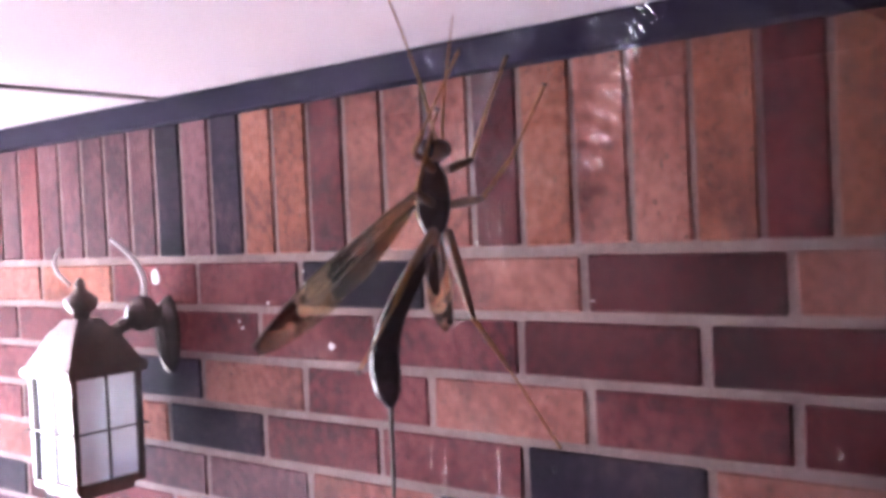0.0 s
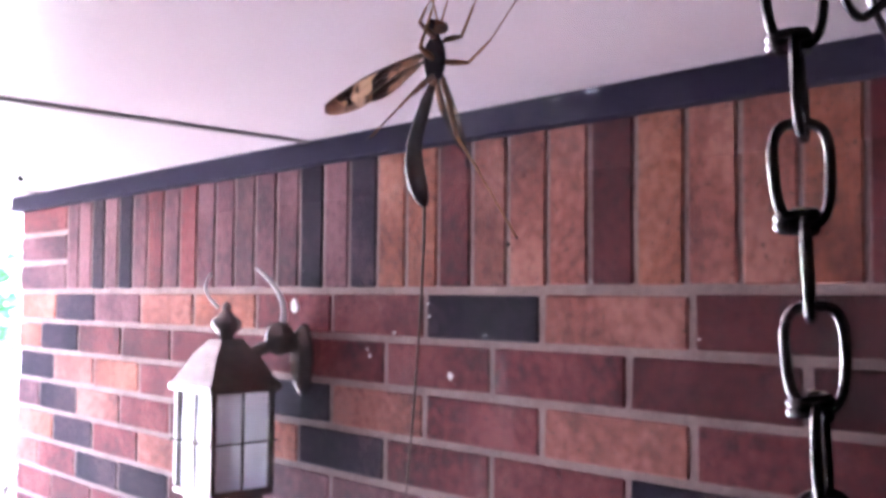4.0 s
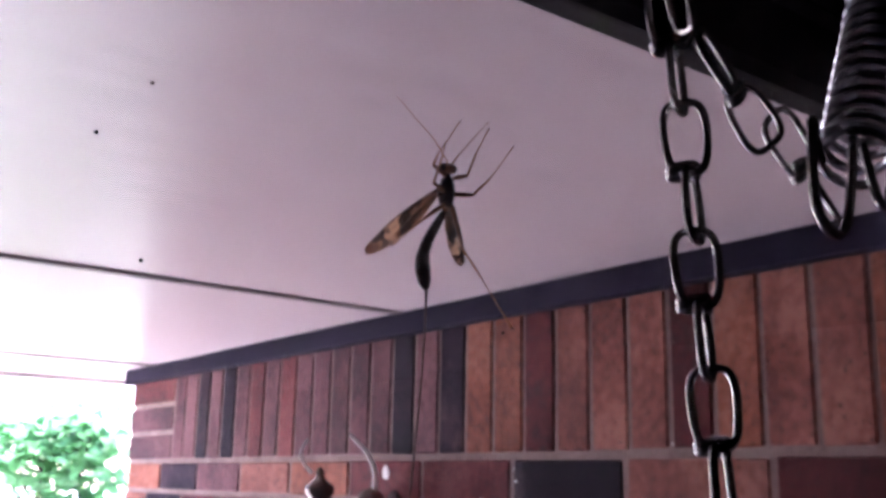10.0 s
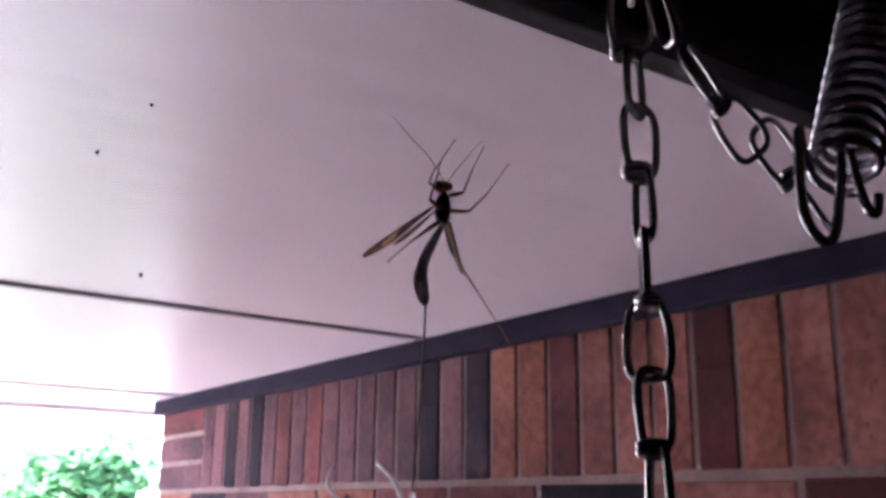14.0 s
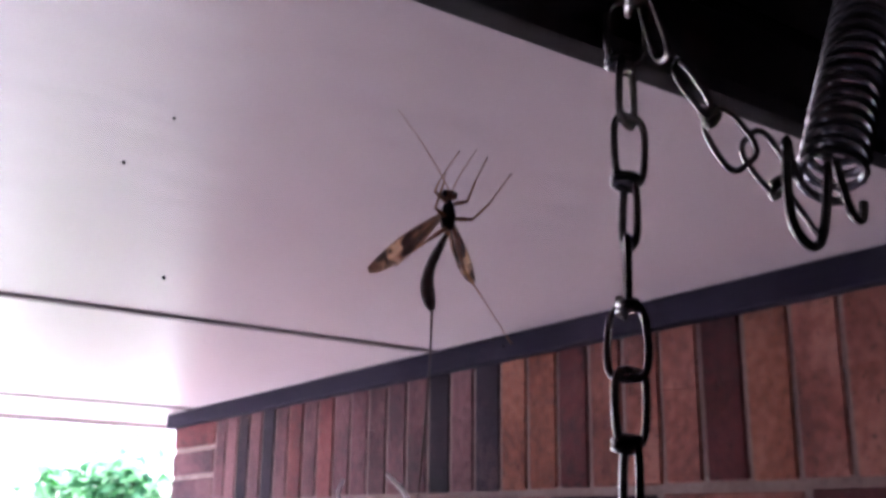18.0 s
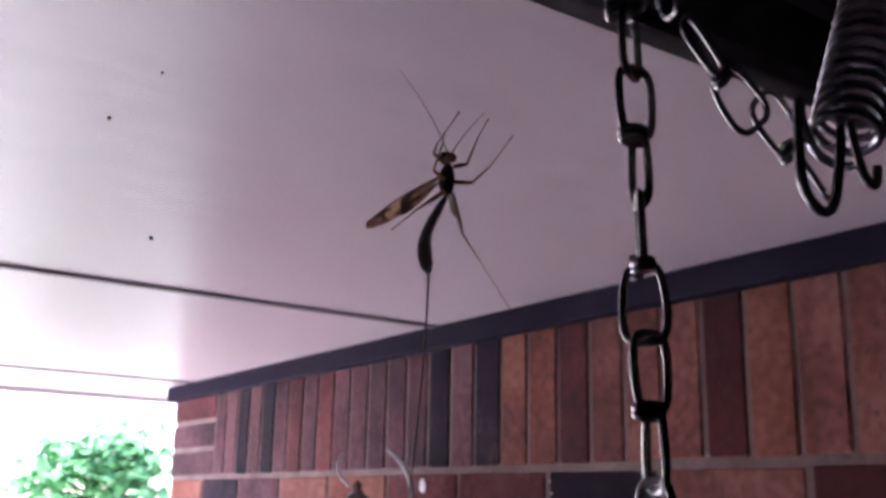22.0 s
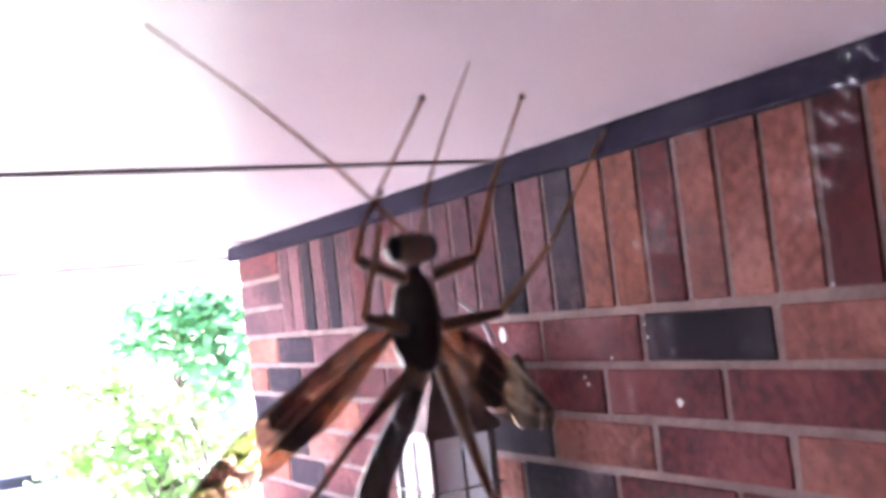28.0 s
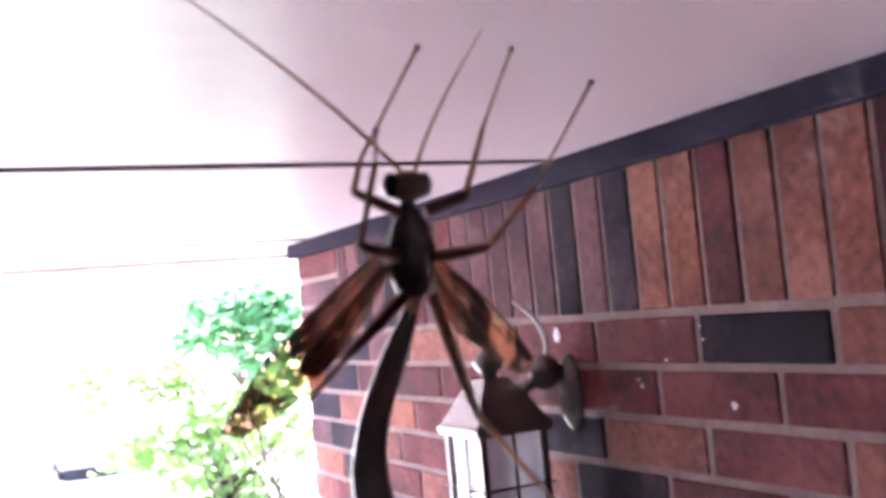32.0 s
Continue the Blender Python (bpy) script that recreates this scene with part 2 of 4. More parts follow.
def tube(bm, points, radii, sides=10, caps=True):
    """A tapering round rod through the points; radii may be pairs (across, along the second axis)."""
    pts = [Vector(p) for p in points]
    rs = [r if isinstance(r, tuple) else (r, r) for r in (radii if isinstance(radii, list) else [radii] * len(pts))]
    rings, up = [], None
    for i, p in enumerate(pts):
        d = (pts[min(i + 1, len(pts) - 1)] - pts[max(i - 1, 0)]).normalized()
        if up is None:
            up = Vector((0, 1, 0)) if abs(d.y) < 0.9 else Vector((1, 0, 0))
        side = d.cross(up).normalized()
        up = side.cross(d).normalized()
        rings.append([bm.verts.new(p + rs[i][0] * math.cos(a) * side + rs[i][1] * math.sin(a) * up) for a in (2 * math.pi * k / sides for k in range(sides))])
    for a, b in zip(rings, rings[1:]):
        for k in range(sides):
            f = bm.faces.new((a[k], a[(k + 1) % sides], b[(k + 1) % sides], b[k]))
            f.smooth = True
    if caps:
        bm.faces.new(rings[0][::-1])
        bm.faces.new(rings[-1])
    return bm


def ring(bm, points, radius, sides=8):
    """A closed round wire through the points."""
    pts = [Vector(p) for p in points]
    n, rings = len(pts), []
    normal = Vector((0, 0, 0))
    for i in range(n):
        normal += pts[i].cross(pts[(i + 1) % n])
    normal.normalize()
    for i, p in enumerate(pts):
        d = (pts[(i + 1) % n] - pts[i - 1]).normalized()
        side = d.cross(normal).normalized()
        rings.append([bm.verts.new(p + radius * (math.cos(a) * side + math.sin(a) * normal)) for a in (2 * math.pi * k / sides for k in range(sides))])
    for i in range(n):
        a, b = rings[i], rings[(i + 1) % n]
        for k in range(sides):
            f = bm.faces.new((a[k], a[(k + 1) % sides], b[(k + 1) % sides], b[k]))
            f.smooth = True
    return bm


def spline(points, steps=6):
    """Catmull-Rom through the points."""
    p = [Vector(q) for q in points]
    out = []
    for i in range(len(p) - 1):
        a, b, c, d = p[max(i - 1, 0)], p[i], p[i + 1], p[min(i + 2, len(p) - 1)]
        for k in range(steps):
            t = k / steps
            out.append(0.5 * (2 * b + (c - a) * t + (2 * a - 5 * b + 4 * c - d) * t * t + (3 * b - a - 3 * c + d) * t**3))
    return out + [p[-1]]


def lerp_list(values, n):
    return [float(v) for v in np.interp(np.linspace(0, 1, n), np.linspace(0, 1, len(values)), values)]


def part(name, bm, mat, parent=None, label=""):
    me = bpy.data.meshes.new(name)
    bmesh.ops.recalc_face_normals(bm, faces=bm.faces[:])
    bm.to_mesh(me)
    bm.free()
    me.materials.append(mat)
    ob = new(name, me)
    ob.parent = parent
    if label:
        tagged(ob, label)
    return ob


def piece(name, mesh, parent, place):
    ob = new(name, mesh)
    ob.parent = parent
    ob.location = place
    return ob


def block(name, lo, hi, mat, label="", category="", kind="structure", bevel=0.0, parent=None):
    bm = bmesh.new()
    c = [(a + b) / 2 for a, b in zip(lo, hi)]
    box(bm, *[a - b for a, b in zip(lo, c)], *[a - b for a, b in zip(hi, c)], bevel)
    ob = part(name, bm, mat, parent)
    ob.location = c
    return tagged(ob, label, category, "", kind) if label else ob


# ---- the plan ----
CEIL = 2.167
SOLDIER_TOP, SOLDIER_LOW = 2.128, 1.93
PITCH = 0.0677
GLASS_Y = -1.02
CHAIN_Y = -1.072
WALL_END = 1.44


# ground, porch floor, road
def ground_sheet():
    bm = bmesh.new()
    ys = [-60, -6, 1.9, 3, 5, 8, 12, 20, 31, 41, 60, 120, 400]
    xs = [-400, -60, -15, -6, -2, 2, 6, 15, 60, 400]

    def level(y):
        return float(np.interp(y, [1.9, 12, 31, 41, 60], [-0.18, -1.45, -2.45, -2.45, -2.6]))

    grid = [[bm.verts.new((x, y, level(y))) for x in xs] for y in ys]
    for j in range(len(ys) - 1):
        for i in range(len(xs) - 1):
            bm.faces.new((grid[j][i], grid[j][i + 1], grid[j + 1][i + 1], grid[j + 1][i]))
    return tagged(part("ground", bm, LAWN), "sunlit pale dry lawn sloping away from the porch", "ground", "", "structure")


ground_sheet()
# unseen floor, kept dark so less light bounces onto wall and ceiling
block("porch_floor", (-4.5, -1.0, -0.2), (0.0, 1.9, 0.0), LOW_BOUNCE, "unseen porch floor under the soffit, darkened to cut bounce light", "floor")
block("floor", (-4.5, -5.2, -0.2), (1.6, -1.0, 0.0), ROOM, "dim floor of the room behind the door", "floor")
block("road", (-60, 32.5, -2.52), (60, 39.5, -2.435), ASPHALT, "grey asphalt road beyond the lawn", "road")


# soffit: boards with dark gaps, one mesh; the joints run a little askew to the wall
SKEW = 0.012


def soffit():
    bm = bmesh.new()
    for y0, y1 in ((-1.05, 0.149), (0.165, 1.262), (1.272, 1.74)):
        box(bm, -4.5, y0, CEIL, 0.0 if y1 < 1.3 else 3.0, y1, CEIL + 0.012)
    for v in bm.verts:
        if -0.5 < v.co.y < 1.6:
            v.co.y += SKEW * v.co.x
    ob = tagged(part("ceiling", bm, CEILING), "pale painted plywood porch ceiling with dark panel joints", "ceiling", "", "structure")
    for y, w in ((0.157, 0.008), (1.267, 0.007)):
        strip = block("ceiling_strip", (-4.5, y - w, CEIL - 0.004), (-0.021, y + w, CEIL + 0.002), STRIP, "thin dark joint strip between two ceiling panels", "trim")
        for v in strip.data.vertices:
            v.co.y += SKEW * (v.co.x + strip.location.x)
    block("ceiling_backing", (-4.5, -1.05, CEIL + 0.014), (3.0, 1.74, CEIL + 0.06), GAP, "dark void above the ceiling panel joints", "ceiling")
    block("fascia", (-4.5, 1.742, CEIL - 0.014), (3.0, 1.765, CEIL + 0.16), FASCIA, "pale fascia board along the porch roof edge", "trim")
    block("roof", (-4.6, -5.4, CEIL + 0.17), (3.0, 1.85, CEIL + 0.3), GAP, "plain dark roof slab over porch and room", "roof")
    return ob


soffit()


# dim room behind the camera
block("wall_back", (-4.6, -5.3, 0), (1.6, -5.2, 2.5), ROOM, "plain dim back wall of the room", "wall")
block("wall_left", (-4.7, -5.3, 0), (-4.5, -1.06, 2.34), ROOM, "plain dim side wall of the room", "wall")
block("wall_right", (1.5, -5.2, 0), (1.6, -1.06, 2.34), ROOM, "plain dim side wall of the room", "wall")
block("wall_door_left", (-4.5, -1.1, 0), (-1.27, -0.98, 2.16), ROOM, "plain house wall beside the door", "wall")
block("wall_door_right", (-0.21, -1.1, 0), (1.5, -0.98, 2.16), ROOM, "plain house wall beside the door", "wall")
# added wall out of view: its length cuts the daylight on the bricks
block("wall_entry", (-1.52, -0.978, 0), (-1.34, 1.3, 2.16), ROOM, "plain unseen wall added to block side light from the porch", "wall")
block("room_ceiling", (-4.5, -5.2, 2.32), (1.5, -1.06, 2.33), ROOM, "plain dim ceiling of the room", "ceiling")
block("door_header", (-1.27, -1.14, 2.064), (-0.21, -0.985, 2.32), DARKWOOD, "dark painted door head casing over the storm door", "trim")
block("door_jamb_left", (-1.27, -1.12, 0), (-1.21, -0.985, 2.062), DARKWOOD, "dark painted door jamb", "trim")
block("door_jamb_right", (-0.27, -1.12, 0), (-0.21, -0.985, 2.062), DARKWOOD, "dark painted door jamb", "trim")


def storm_door():
    door = new("storm_door")
    door.location = (-0.74, GLASS_Y, 0)
    tagged(door, "closed dark storm door with large double glazing", "door")

    def bar(name, lo, hi, label=""):
        bm = bmesh.new()
        box(bm, *lo, *hi, 0.004)
        return part(name, bm, DARKWOOD, door, label)

    bar("top_rail", (-0.468, -0.008, 2.029), (0.468, 0.012, 2.0635))
    bar("bottom_rail", (-0.468, -0.03, 0.012), (0.468, 0.012, 0.3))
    bar("stile", (-0.468, -0.03, 0.302), (-0.4, 0.012, 2.027))
    bar("stile", (0.4, -0.03, 0.302), (0.468, 0.012, 2.027))
    # double glazing: an outer and an inner pane
    for y, top, label in ((0.0, 2.034, "clear outer glass pane with specks"), (-0.019, 2.058, "clear inner glass pane")):
        bm = bmesh.new()
        box(bm, -0.398, y - 0.0015, 0.303, 0.398, y + 0.0015, top)
        pane = part("pane", bm, GLASS, door, label)
        pane.visible_shadow = False
    # added film in place of veiling glare over the view
    bm = bmesh.new()
    box(bm, -0.396, -0.0017, 0.305, 0.396, -0.00165, 2.033)
    film_ob = part("veil_film", bm, HAZE, door, "thin uneven film that adds veiling haze over the glass")
    film_ob.visible_shadow = False
    return door


storm_door()


# ---- lantern on the wall ----
def lantern():
    lamp = new("wall_lantern")
    lamp.location = (-0.108, 0.247, 1.60)
    tagged(lamp, "bronze coach lantern with whitened glass panes on the brick wall", "lantern")
    s = 0.058
    # base tray
    bm = bmesh.new()
    box(bm, -s, -s, 0.0, s, s, 0.012, 0.002)
    box(bm, -s + 0.012, -s + 0.012, -0.012, s - 0.012, s - 0.012, -0.0005, 0.002)
    part("base", bm, BRONZE, lamp)
    # corner posts; the one towards the daylight is coloured pale as if lit
    for sx in (-1, 1):
        for sy in (-1, 1):
            bm = bmesh.new()
            x, y = sx * (s - 0.005), sy * (s - 0.005)
            box(bm, x - 0.005, y - 0.005, 0.0125, x + 0.005, y + 0.005, 0.1625, 0.001)
            part("post", bm, PALE if (sx < 0 and sy > 0) else BRONZE, lamp)
    # four panes with a cross of bars
    for ax in (0, 1):
        for sg in (-1, 1):
            bm = bmesh.new()
            p = sg * (s - 0.007)
            if ax:
                box(bm, -s + 0.011, p - 0.0012, 0.013, s - 0.011, p + 0.0012, 0.162)
            else:
                box(bm, p - 0.0012, -s + 0.011, 0.013, p + 0.0012, s - 0.011, 0.162)
            pane = part("pane", bm, GLARE_GLASS, lamp, "lantern glass whitened to imitate reflected sky")
            pane.visible_shadow = False
            bm = bmesh.new()
            q = sg * (s - 0.003)
            if ax:
                box(bm, -0.0022, q - 0.0015, 0.013, 0.0022, q + 0.0015, 0.162)
                tube(bm, [(-s - 0.006, sg * (s + 0.001), 0.085), (s + 0.006, sg * (s + 0.001), 0.085)], 0.0018, 6)
            else:
                box(bm, q - 0.0015, -0.0022, 0.013, q + 0.0015, 0.0022, 0.162)
                tube(bm, [(sg * (s + 0.001), -s - 0.006, 0.085), (sg * (s + 0.001), s + 0.006, 0.085)], 0.0018, 6)
            part("glazing_bar", bm, BRONZE, lamp)
    # candle sleeve inside
    bm = bmesh.new()
    tube(bm, [(0, 0, 0.013), (0, 0, 0.07)], 0.012, 12)
    part("candle_sleeve", bm, PALE, lamp, "white candle sleeve")
    # roof: eave band, concave pyramid, neck, diamond knob, tip
    bm = bmesh.new()
    levels = [(0.064, 0.163), (0.066, 0.168), (0.066, 0.176), (0.060, 0.181), (0.047, 0.205), (0.036, 0.226), (0.026, 0.236), (0.02, 0.246)]
    rows = [[bm.verts.new((sx * r, sy * r, z)) for sx, sy in ((-1, -1), (1, -1), (1, 1), (-1, 1))] for r, z in levels]
    for a, b in zip(rows, rows[1:]):
        for k in range(4):
            bm.faces.new((a[k], a[(k + 1) % 4], b[(k + 1) % 4], b[k]))
    bm.faces.new(rows[0][::-1])
    bm.faces.new(rows[-1])
    bmesh.ops.bevel(bm, geom=bm.edges[:], offset=0.0012, segments=1, affect="EDGES")
    part("roof", bm, BRONZE, lamp)
    bm = bmesh.new()
    tube(bm, [(0, 0, z) for z in (0.2455, 0.252, 0.262, 0.274, 0.286, 0.292, 0.297, 0.302, 0.307)], [0.012, 0.013, 0.024, 0.026, 0.012, 0.007, 0.009, 0.006, 0.001], 8)
    part("finial", bm, BRONZE, lamp)
    # arm, knuckle, wall plate, hoop
    bm = bmesh.new()
    tube(bm, spline([(0.022, -0.005, 0.205), (0.04, -0.02, 0.222), (0.07, -0.045, 0.24), (0.1, -0.06, 0.225)], 5), 0.011, 10)
    part("arm", bm, BRONZE, lamp)
    bm = bmesh.new()
    bmesh.ops.create_uvsphere(bm, u_segments=16, v_segments=10, radius=0.027, matrix=Matrix.Translation((0.072, -0.047, 0.246)) @ Matrix.Diagonal((1, 0.8, 1.05, 1)))
    for f in bm.faces:
        f.smooth = True
    part("knuckle", bm, BRONZE, lamp, "rounded shiny bronze knuckle")
    bm = bmesh.new()
    tube(bm, [(x, -0.066, 0.212) for x in (0.088, 0.094, 0.1, 0.107)], [(0.034, 0.013), (0.050, 0.019), (0.057, 0.023), (0.060, 0.025)], 20)
    part("wall_plate", bm, BRONZE, lamp, "oval bronze wall plate")
    # two scrolled horns rise beside the finial; their pale colour imitates reflected sky
    bm = bmesh.new()
    q = spline([(0.074, -0.048, 0.262), (0.076, -0.05, 0.295), (0.064, -0.042, 0.33), (0.038, -0.026, 0.36)], 6)
    tube(bm, q, lerp_list([0.0052, 0.0046, 0.0036, 0.0022], len(q)), 8)
    part("horn", bm, PALE, lamp, "curved metal horn coloured pale for its sky reflection")
    bm = bmesh.new()
    q = spline([(-0.012, 0.006, 0.296), (-0.025, 0.012, 0.312), (-0.03, 0.015, 0.33), (-0.022, 0.011, 0.35)], 6)
    tube(bm, q, lerp_list([0.003, 0.0026, 0.0022, 0.0018], len(q)), 8)
    part("horn", bm, PALE, lamp, "curved metal horn coloured pale for its sky reflection")
    return lamp


lantern()


# ---- the insect on the glass ----
CHITIN = grain(material("dark_chitin"), [(0.010, 0.0032, 0.0042), (0.024, 0.0065, 0.008), (0.054, 0.016, 0.014)], 260, 6, 0.15, (0.08, 0.18), gloss=0.2, dist=0.0002)
RUST = grain(material("rust_chitin"), [(0.04, 0.013, 0.007), (0.14, 0.045, 0.016), (0.30, 0.12, 0.04)], 300, 6, 0.2, (0.25, 0.4), dist=0.0002)
AMBER = grain(material("amber_leg"), [(0.12, 0.043, 0.014), (0.27, 0.108, 0.035), (0.37, 0.18, 0.068)], 300, 5, 0.1, (0.3, 0.45), dist=0.0002)


CHITIN.node_tree.nodes["Principled BSDF"].inputs["Specular Tint"].default_value = (1.0, 0.72, 0.74, 1)
lucent(AMBER, (0.62, 0.27, 0.06), 0.3)
lucent(RUST, (0.4, 0.12, 0.03), 0.25)
SHEATH = grain(material("ovipositor_brown"), [(0.03, 0.011, 0.008), (0.085, 0.032, 0.018)], 300, 5, 0.1, (0.3, 0.5), dist=0.0002)


def wing_material():
    """Amber membrane with dark brown blotches, laid out along the wing (object x from root to tip)."""
    m = material("wing_membrane", (0.5, 0.3, 0.12), 0.3)
    t = m.node_tree
    b = t.nodes["Principled BSDF"]
    co = t.nodes.new("ShaderNodeTexCoord")
    sep = t.nodes.new("ShaderNodeSeparateXYZ")
    t.links.new(co.outputs["Object"], sep.inputs[0])
    n = t.nodes.new("ShaderNodeTexNoise")
    n.inputs["Scale"].default_value = 210
    n.inputs["Detail"].default_value = 2
    t.links.new(co.outputs["Object"], n.inputs["Vector"])
    along = t.nodes.new("ShaderNodeMath")
    along.operation = "MULTIPLY_ADD"
    along.inputs[1].default_value = 1000 / 30
    t.links.new(sep.outputs[0], along.inputs[0])
    wob = t.nodes.new("ShaderNodeMapRange")
    wob.inputs["From Min"].default_value, wob.inputs["From Max"].default_value = 0.3, 0.7
    wob.inputs["To Min"].default_value, wob.inputs["To Max"].default_value = -0.13, 0.13
    t.links.new(n.outputs["Fac"], wob.inputs["Value"])
    t.links.new(wob.outputs[0], along.inputs[2])
    tp = t.nodes.new("ShaderNodeBsdfTransparent")
    tl = t.nodes.new("ShaderNodeBsdfTranslucent")
    mx = t.nodes.new("ShaderNodeMixShader")
    mx2 = t.nodes.new("ShaderNodeMixShader")
    mx.inputs[0].default_value, mx2.inputs[0].default_value = 0.04, 0.035
    amber, brown, cream = (0.68, 0.53, 0.41), (0.20, 0.12, 0.10), (0.92, 0.77, 0.60)
    r = t.nodes.new("ShaderNodeValToRGB")
    el = r.color_ramp.elements
    dusk = (0.50, 0.36, 0.28)
    stops = [(0.0, amber), (0.31, amber), (0.37, brown), (0.51, brown), (0.55, cream), (0.66, cream), (0.70, brown), (0.85, brown), (0.88, cream), (0.91, dusk), (1.0, dusk)]
    while len(el) < len(stops):
        el.new(0.5)
    for k, (p, c) in enumerate(stops):
        el[k].position = p
        el[k].color = (*c, 1)
    t.links.new(along.outputs[0], r.inputs[0])
    # the blotches keep to the leading half of the wing
    edge = t.nodes.new("ShaderNodeMapRange")
    edge.inputs["From Min"].default_value, edge.inputs["From Max"].default_value = -0.0036, -0.0018
    edge.inputs["To Min"].default_value = 0.25
    t.links.new(sep.outputs[2], edge.inputs["Value"])
    blend = t.nodes.new("ShaderNodeMix")
    blend.data_type = "RGBA"
    blend.inputs["A"].default_value = (0.76, 0.64, 0.53, 1)
    t.links.new(edge.outputs[0], blend.inputs["Factor"])
    t.links.new(r.outputs[0], blend.inputs["B"])
    for node in (tp, tl, b):
        t.links.new(blend.outputs["Result"], node.inputs[0])
    t.links.new(tp.outputs[0], mx.inputs[1])
    t.links.new(tl.outputs[0], mx.inputs[2])
    t.links.new(mx.outputs[0], mx2.inputs[1])
    t.links.new(b.outputs[0], mx2.inputs[2])
    t.links.new(mx2.outputs[0], t.nodes["Material Output"].inputs[0])
    return m


WING = wing_material()
VEIN = material("wing_vein", (0.06, 0.028, 0.012), 0.4)
MM = 0.001
HINGE = Vector((-0.3, 1.2, -12.2)) * MM
TAIL = Vector((-5.0, 1.8, -36.6)) * MM


def insect():
    """Head at the origin, body hanging down, the glass on its -y side."""
    bug = new("ichneumon_wasp")
    tagged(bug, "large brown ichneumon wasp clinging to the window glass", "insect")

    def rod(name, pts, radii, mat, sides=8, label="", steps=5, flat=1.0, parent=bug):
        bm = bmesh.new()
        q = spline([(x * MM, y * MM, z * MM) for x, y, z in pts], steps)
        rr = [(r * MM, r * MM * flat) for r in lerp_list(radii, len(q))]
        tube(bm, q, rr, sides)
        return part(name, bm, mat, parent, label)

    bm = bmesh.new()
    bmesh.ops.create_uvsphere(bm, u_segments=18, v_segments=12, radius=1.0 * MM, matrix=Matrix.Diagonal((2.3, 1.6, 1.6, 1)))
    for f in bm.faces:
        f.smooth = True
    head = part("head", bm, RUST, bug)
    for s in (-1, 1):
        bm = bmesh.new()
        bmesh.ops.create_uvsphere(bm, u_segments=12, v_segments=8, radius=1.0 * MM, matrix=Matrix.Translation((s * 1.75 * MM, 0.1 * MM, 0.15 * MM)) @ Matrix.Diagonal((0.8, 1.25, 1.3, 1)))
        for f in bm.faces:
            f.smooth = True
        part("eye", bm, CHITIN, head, "dark compound eye")
    rod("neck", [(0, 0.3, -1.2), (0, 0.4, -2.4)], [0.7, 0.9], CHITIN)
    rod("thorax", [(0, 0.5, -2.0), (0.2, 0.8, -3.6), (0.2, 1.0, -6.0), (0.1, 1.0, -8.8), (0, 0.8, -11.0)], [1.0, 1.9, 2.4, 2.2, 1.3], CHITIN, 14)
    rod("waist", [(0, 0.8, -10.6), (-0.3, 1.2, -12.6)], [0.9, 0.7], RUST)
    seg = spline([(-0.3, 1.2, -12.2), (-2.3, 2.2, -17.0), (-4.5, 3.0, -22.5), (-5.8, 3.0, -28.0), (-5.7, 2.4, -33.0), (-5.0, 1.8, -37.0)], 7)
    rad = lerp_list([0.75, 1.1, 1.35, 1.45, 1.6, 1.9, 2.0, 1.7, 0.7], len(seg))
    n = len(seg)
    hinge = HINGE
    abdomen = None
    for k in range(7):
        a, b = k * (n - 1) // 7, (k + 1) * (n - 1) // 7
        bm = bmesh.new()
        q = [p * MM - hinge for p in seg[a:b + 1]]
        rr = [(r * MM, r * MM * 1.15) for r in rad[a:b + 1]]
        rr[-1] = (rr[-1][0] * 1.03, rr[-1][1] * 1.03)
        tube(bm, q, rr, 12)
        if abdomen is None:
            abdomen = part("abdomen", bm, CHITIN, bug)
            abdomen.location = hinge
        else:
            part("abdomen_segment", bm, CHITIN, abdomen)
        if k < 6:
            c, d = q[-1], (q[-1] - q[-2]).normalized()
            bm = bmesh.new()
            tube(bm, [c - d * 0.25 * MM, c + d * 0.2 * MM], [(rr[-1][0] * 1.004, rr[-1][1] * 1.004)] * 2, 12)
            part("abdomen_band", bm, CHITIN, abdomen, "dark joint between abdomen segments")
    needle = rod("ovipositor", [(0, 0, 0.6), (-0.2, 0, -9.5), (-1.2, -0.2, -25), (-3.0, -0.3, -45), (-5.5, -0.4, -67)], [0.42, 0.3, 0.26, 0.24, 0.16], SHEATH, 6, "long dark hair-thin ovipositor", parent=abdomen)
    needle.location = TAIL - hinge
    # antennae
    feelers = []
    for root, pts in (((-0.6, -0.6, 1.2), [(0, 0, 0), (-5.6, -1.0, 6.0), (-12.8, -1.8, 12.8), (-20.4, -2.2, 19.2)]), ((0.6, -0.6, 1.2), [(0, 0, 0), (1.2, -0.6, 3.5), (3.8, -1.4, 8.6), (7.6, -2.0, 14.6)])):
        feeler = rod("antenna", pts, [0.24, 0.18, 0.14, 0.08], AMBER, 6, "long thin amber antenna")
        feeler.location = Vector(root) * MM
        feelers.append(feeler)
    # legs: coxa and femur, tibia, tarsus; feet touch the glass at y = -5.6
    gy = -4.4

    def leg(hip, knee, ankle, foot):
        femur = rod("femur", [hip, [(a * 0.55 + b * 0.45) for a, b in zip(hip, knee)], knee], [0.6, 0.7, 0.38], RUST, 8)
        rod("tibia", [knee, ankle], [0.36, 0.26], AMBER, 7)
        rod("tarsus", [ankle, [(a + b) / 2 for a, b in zip(ankle, foot)], foot], [0.17, 0.15, 0.2], AMBER, 6)
        bm = bmesh.new()
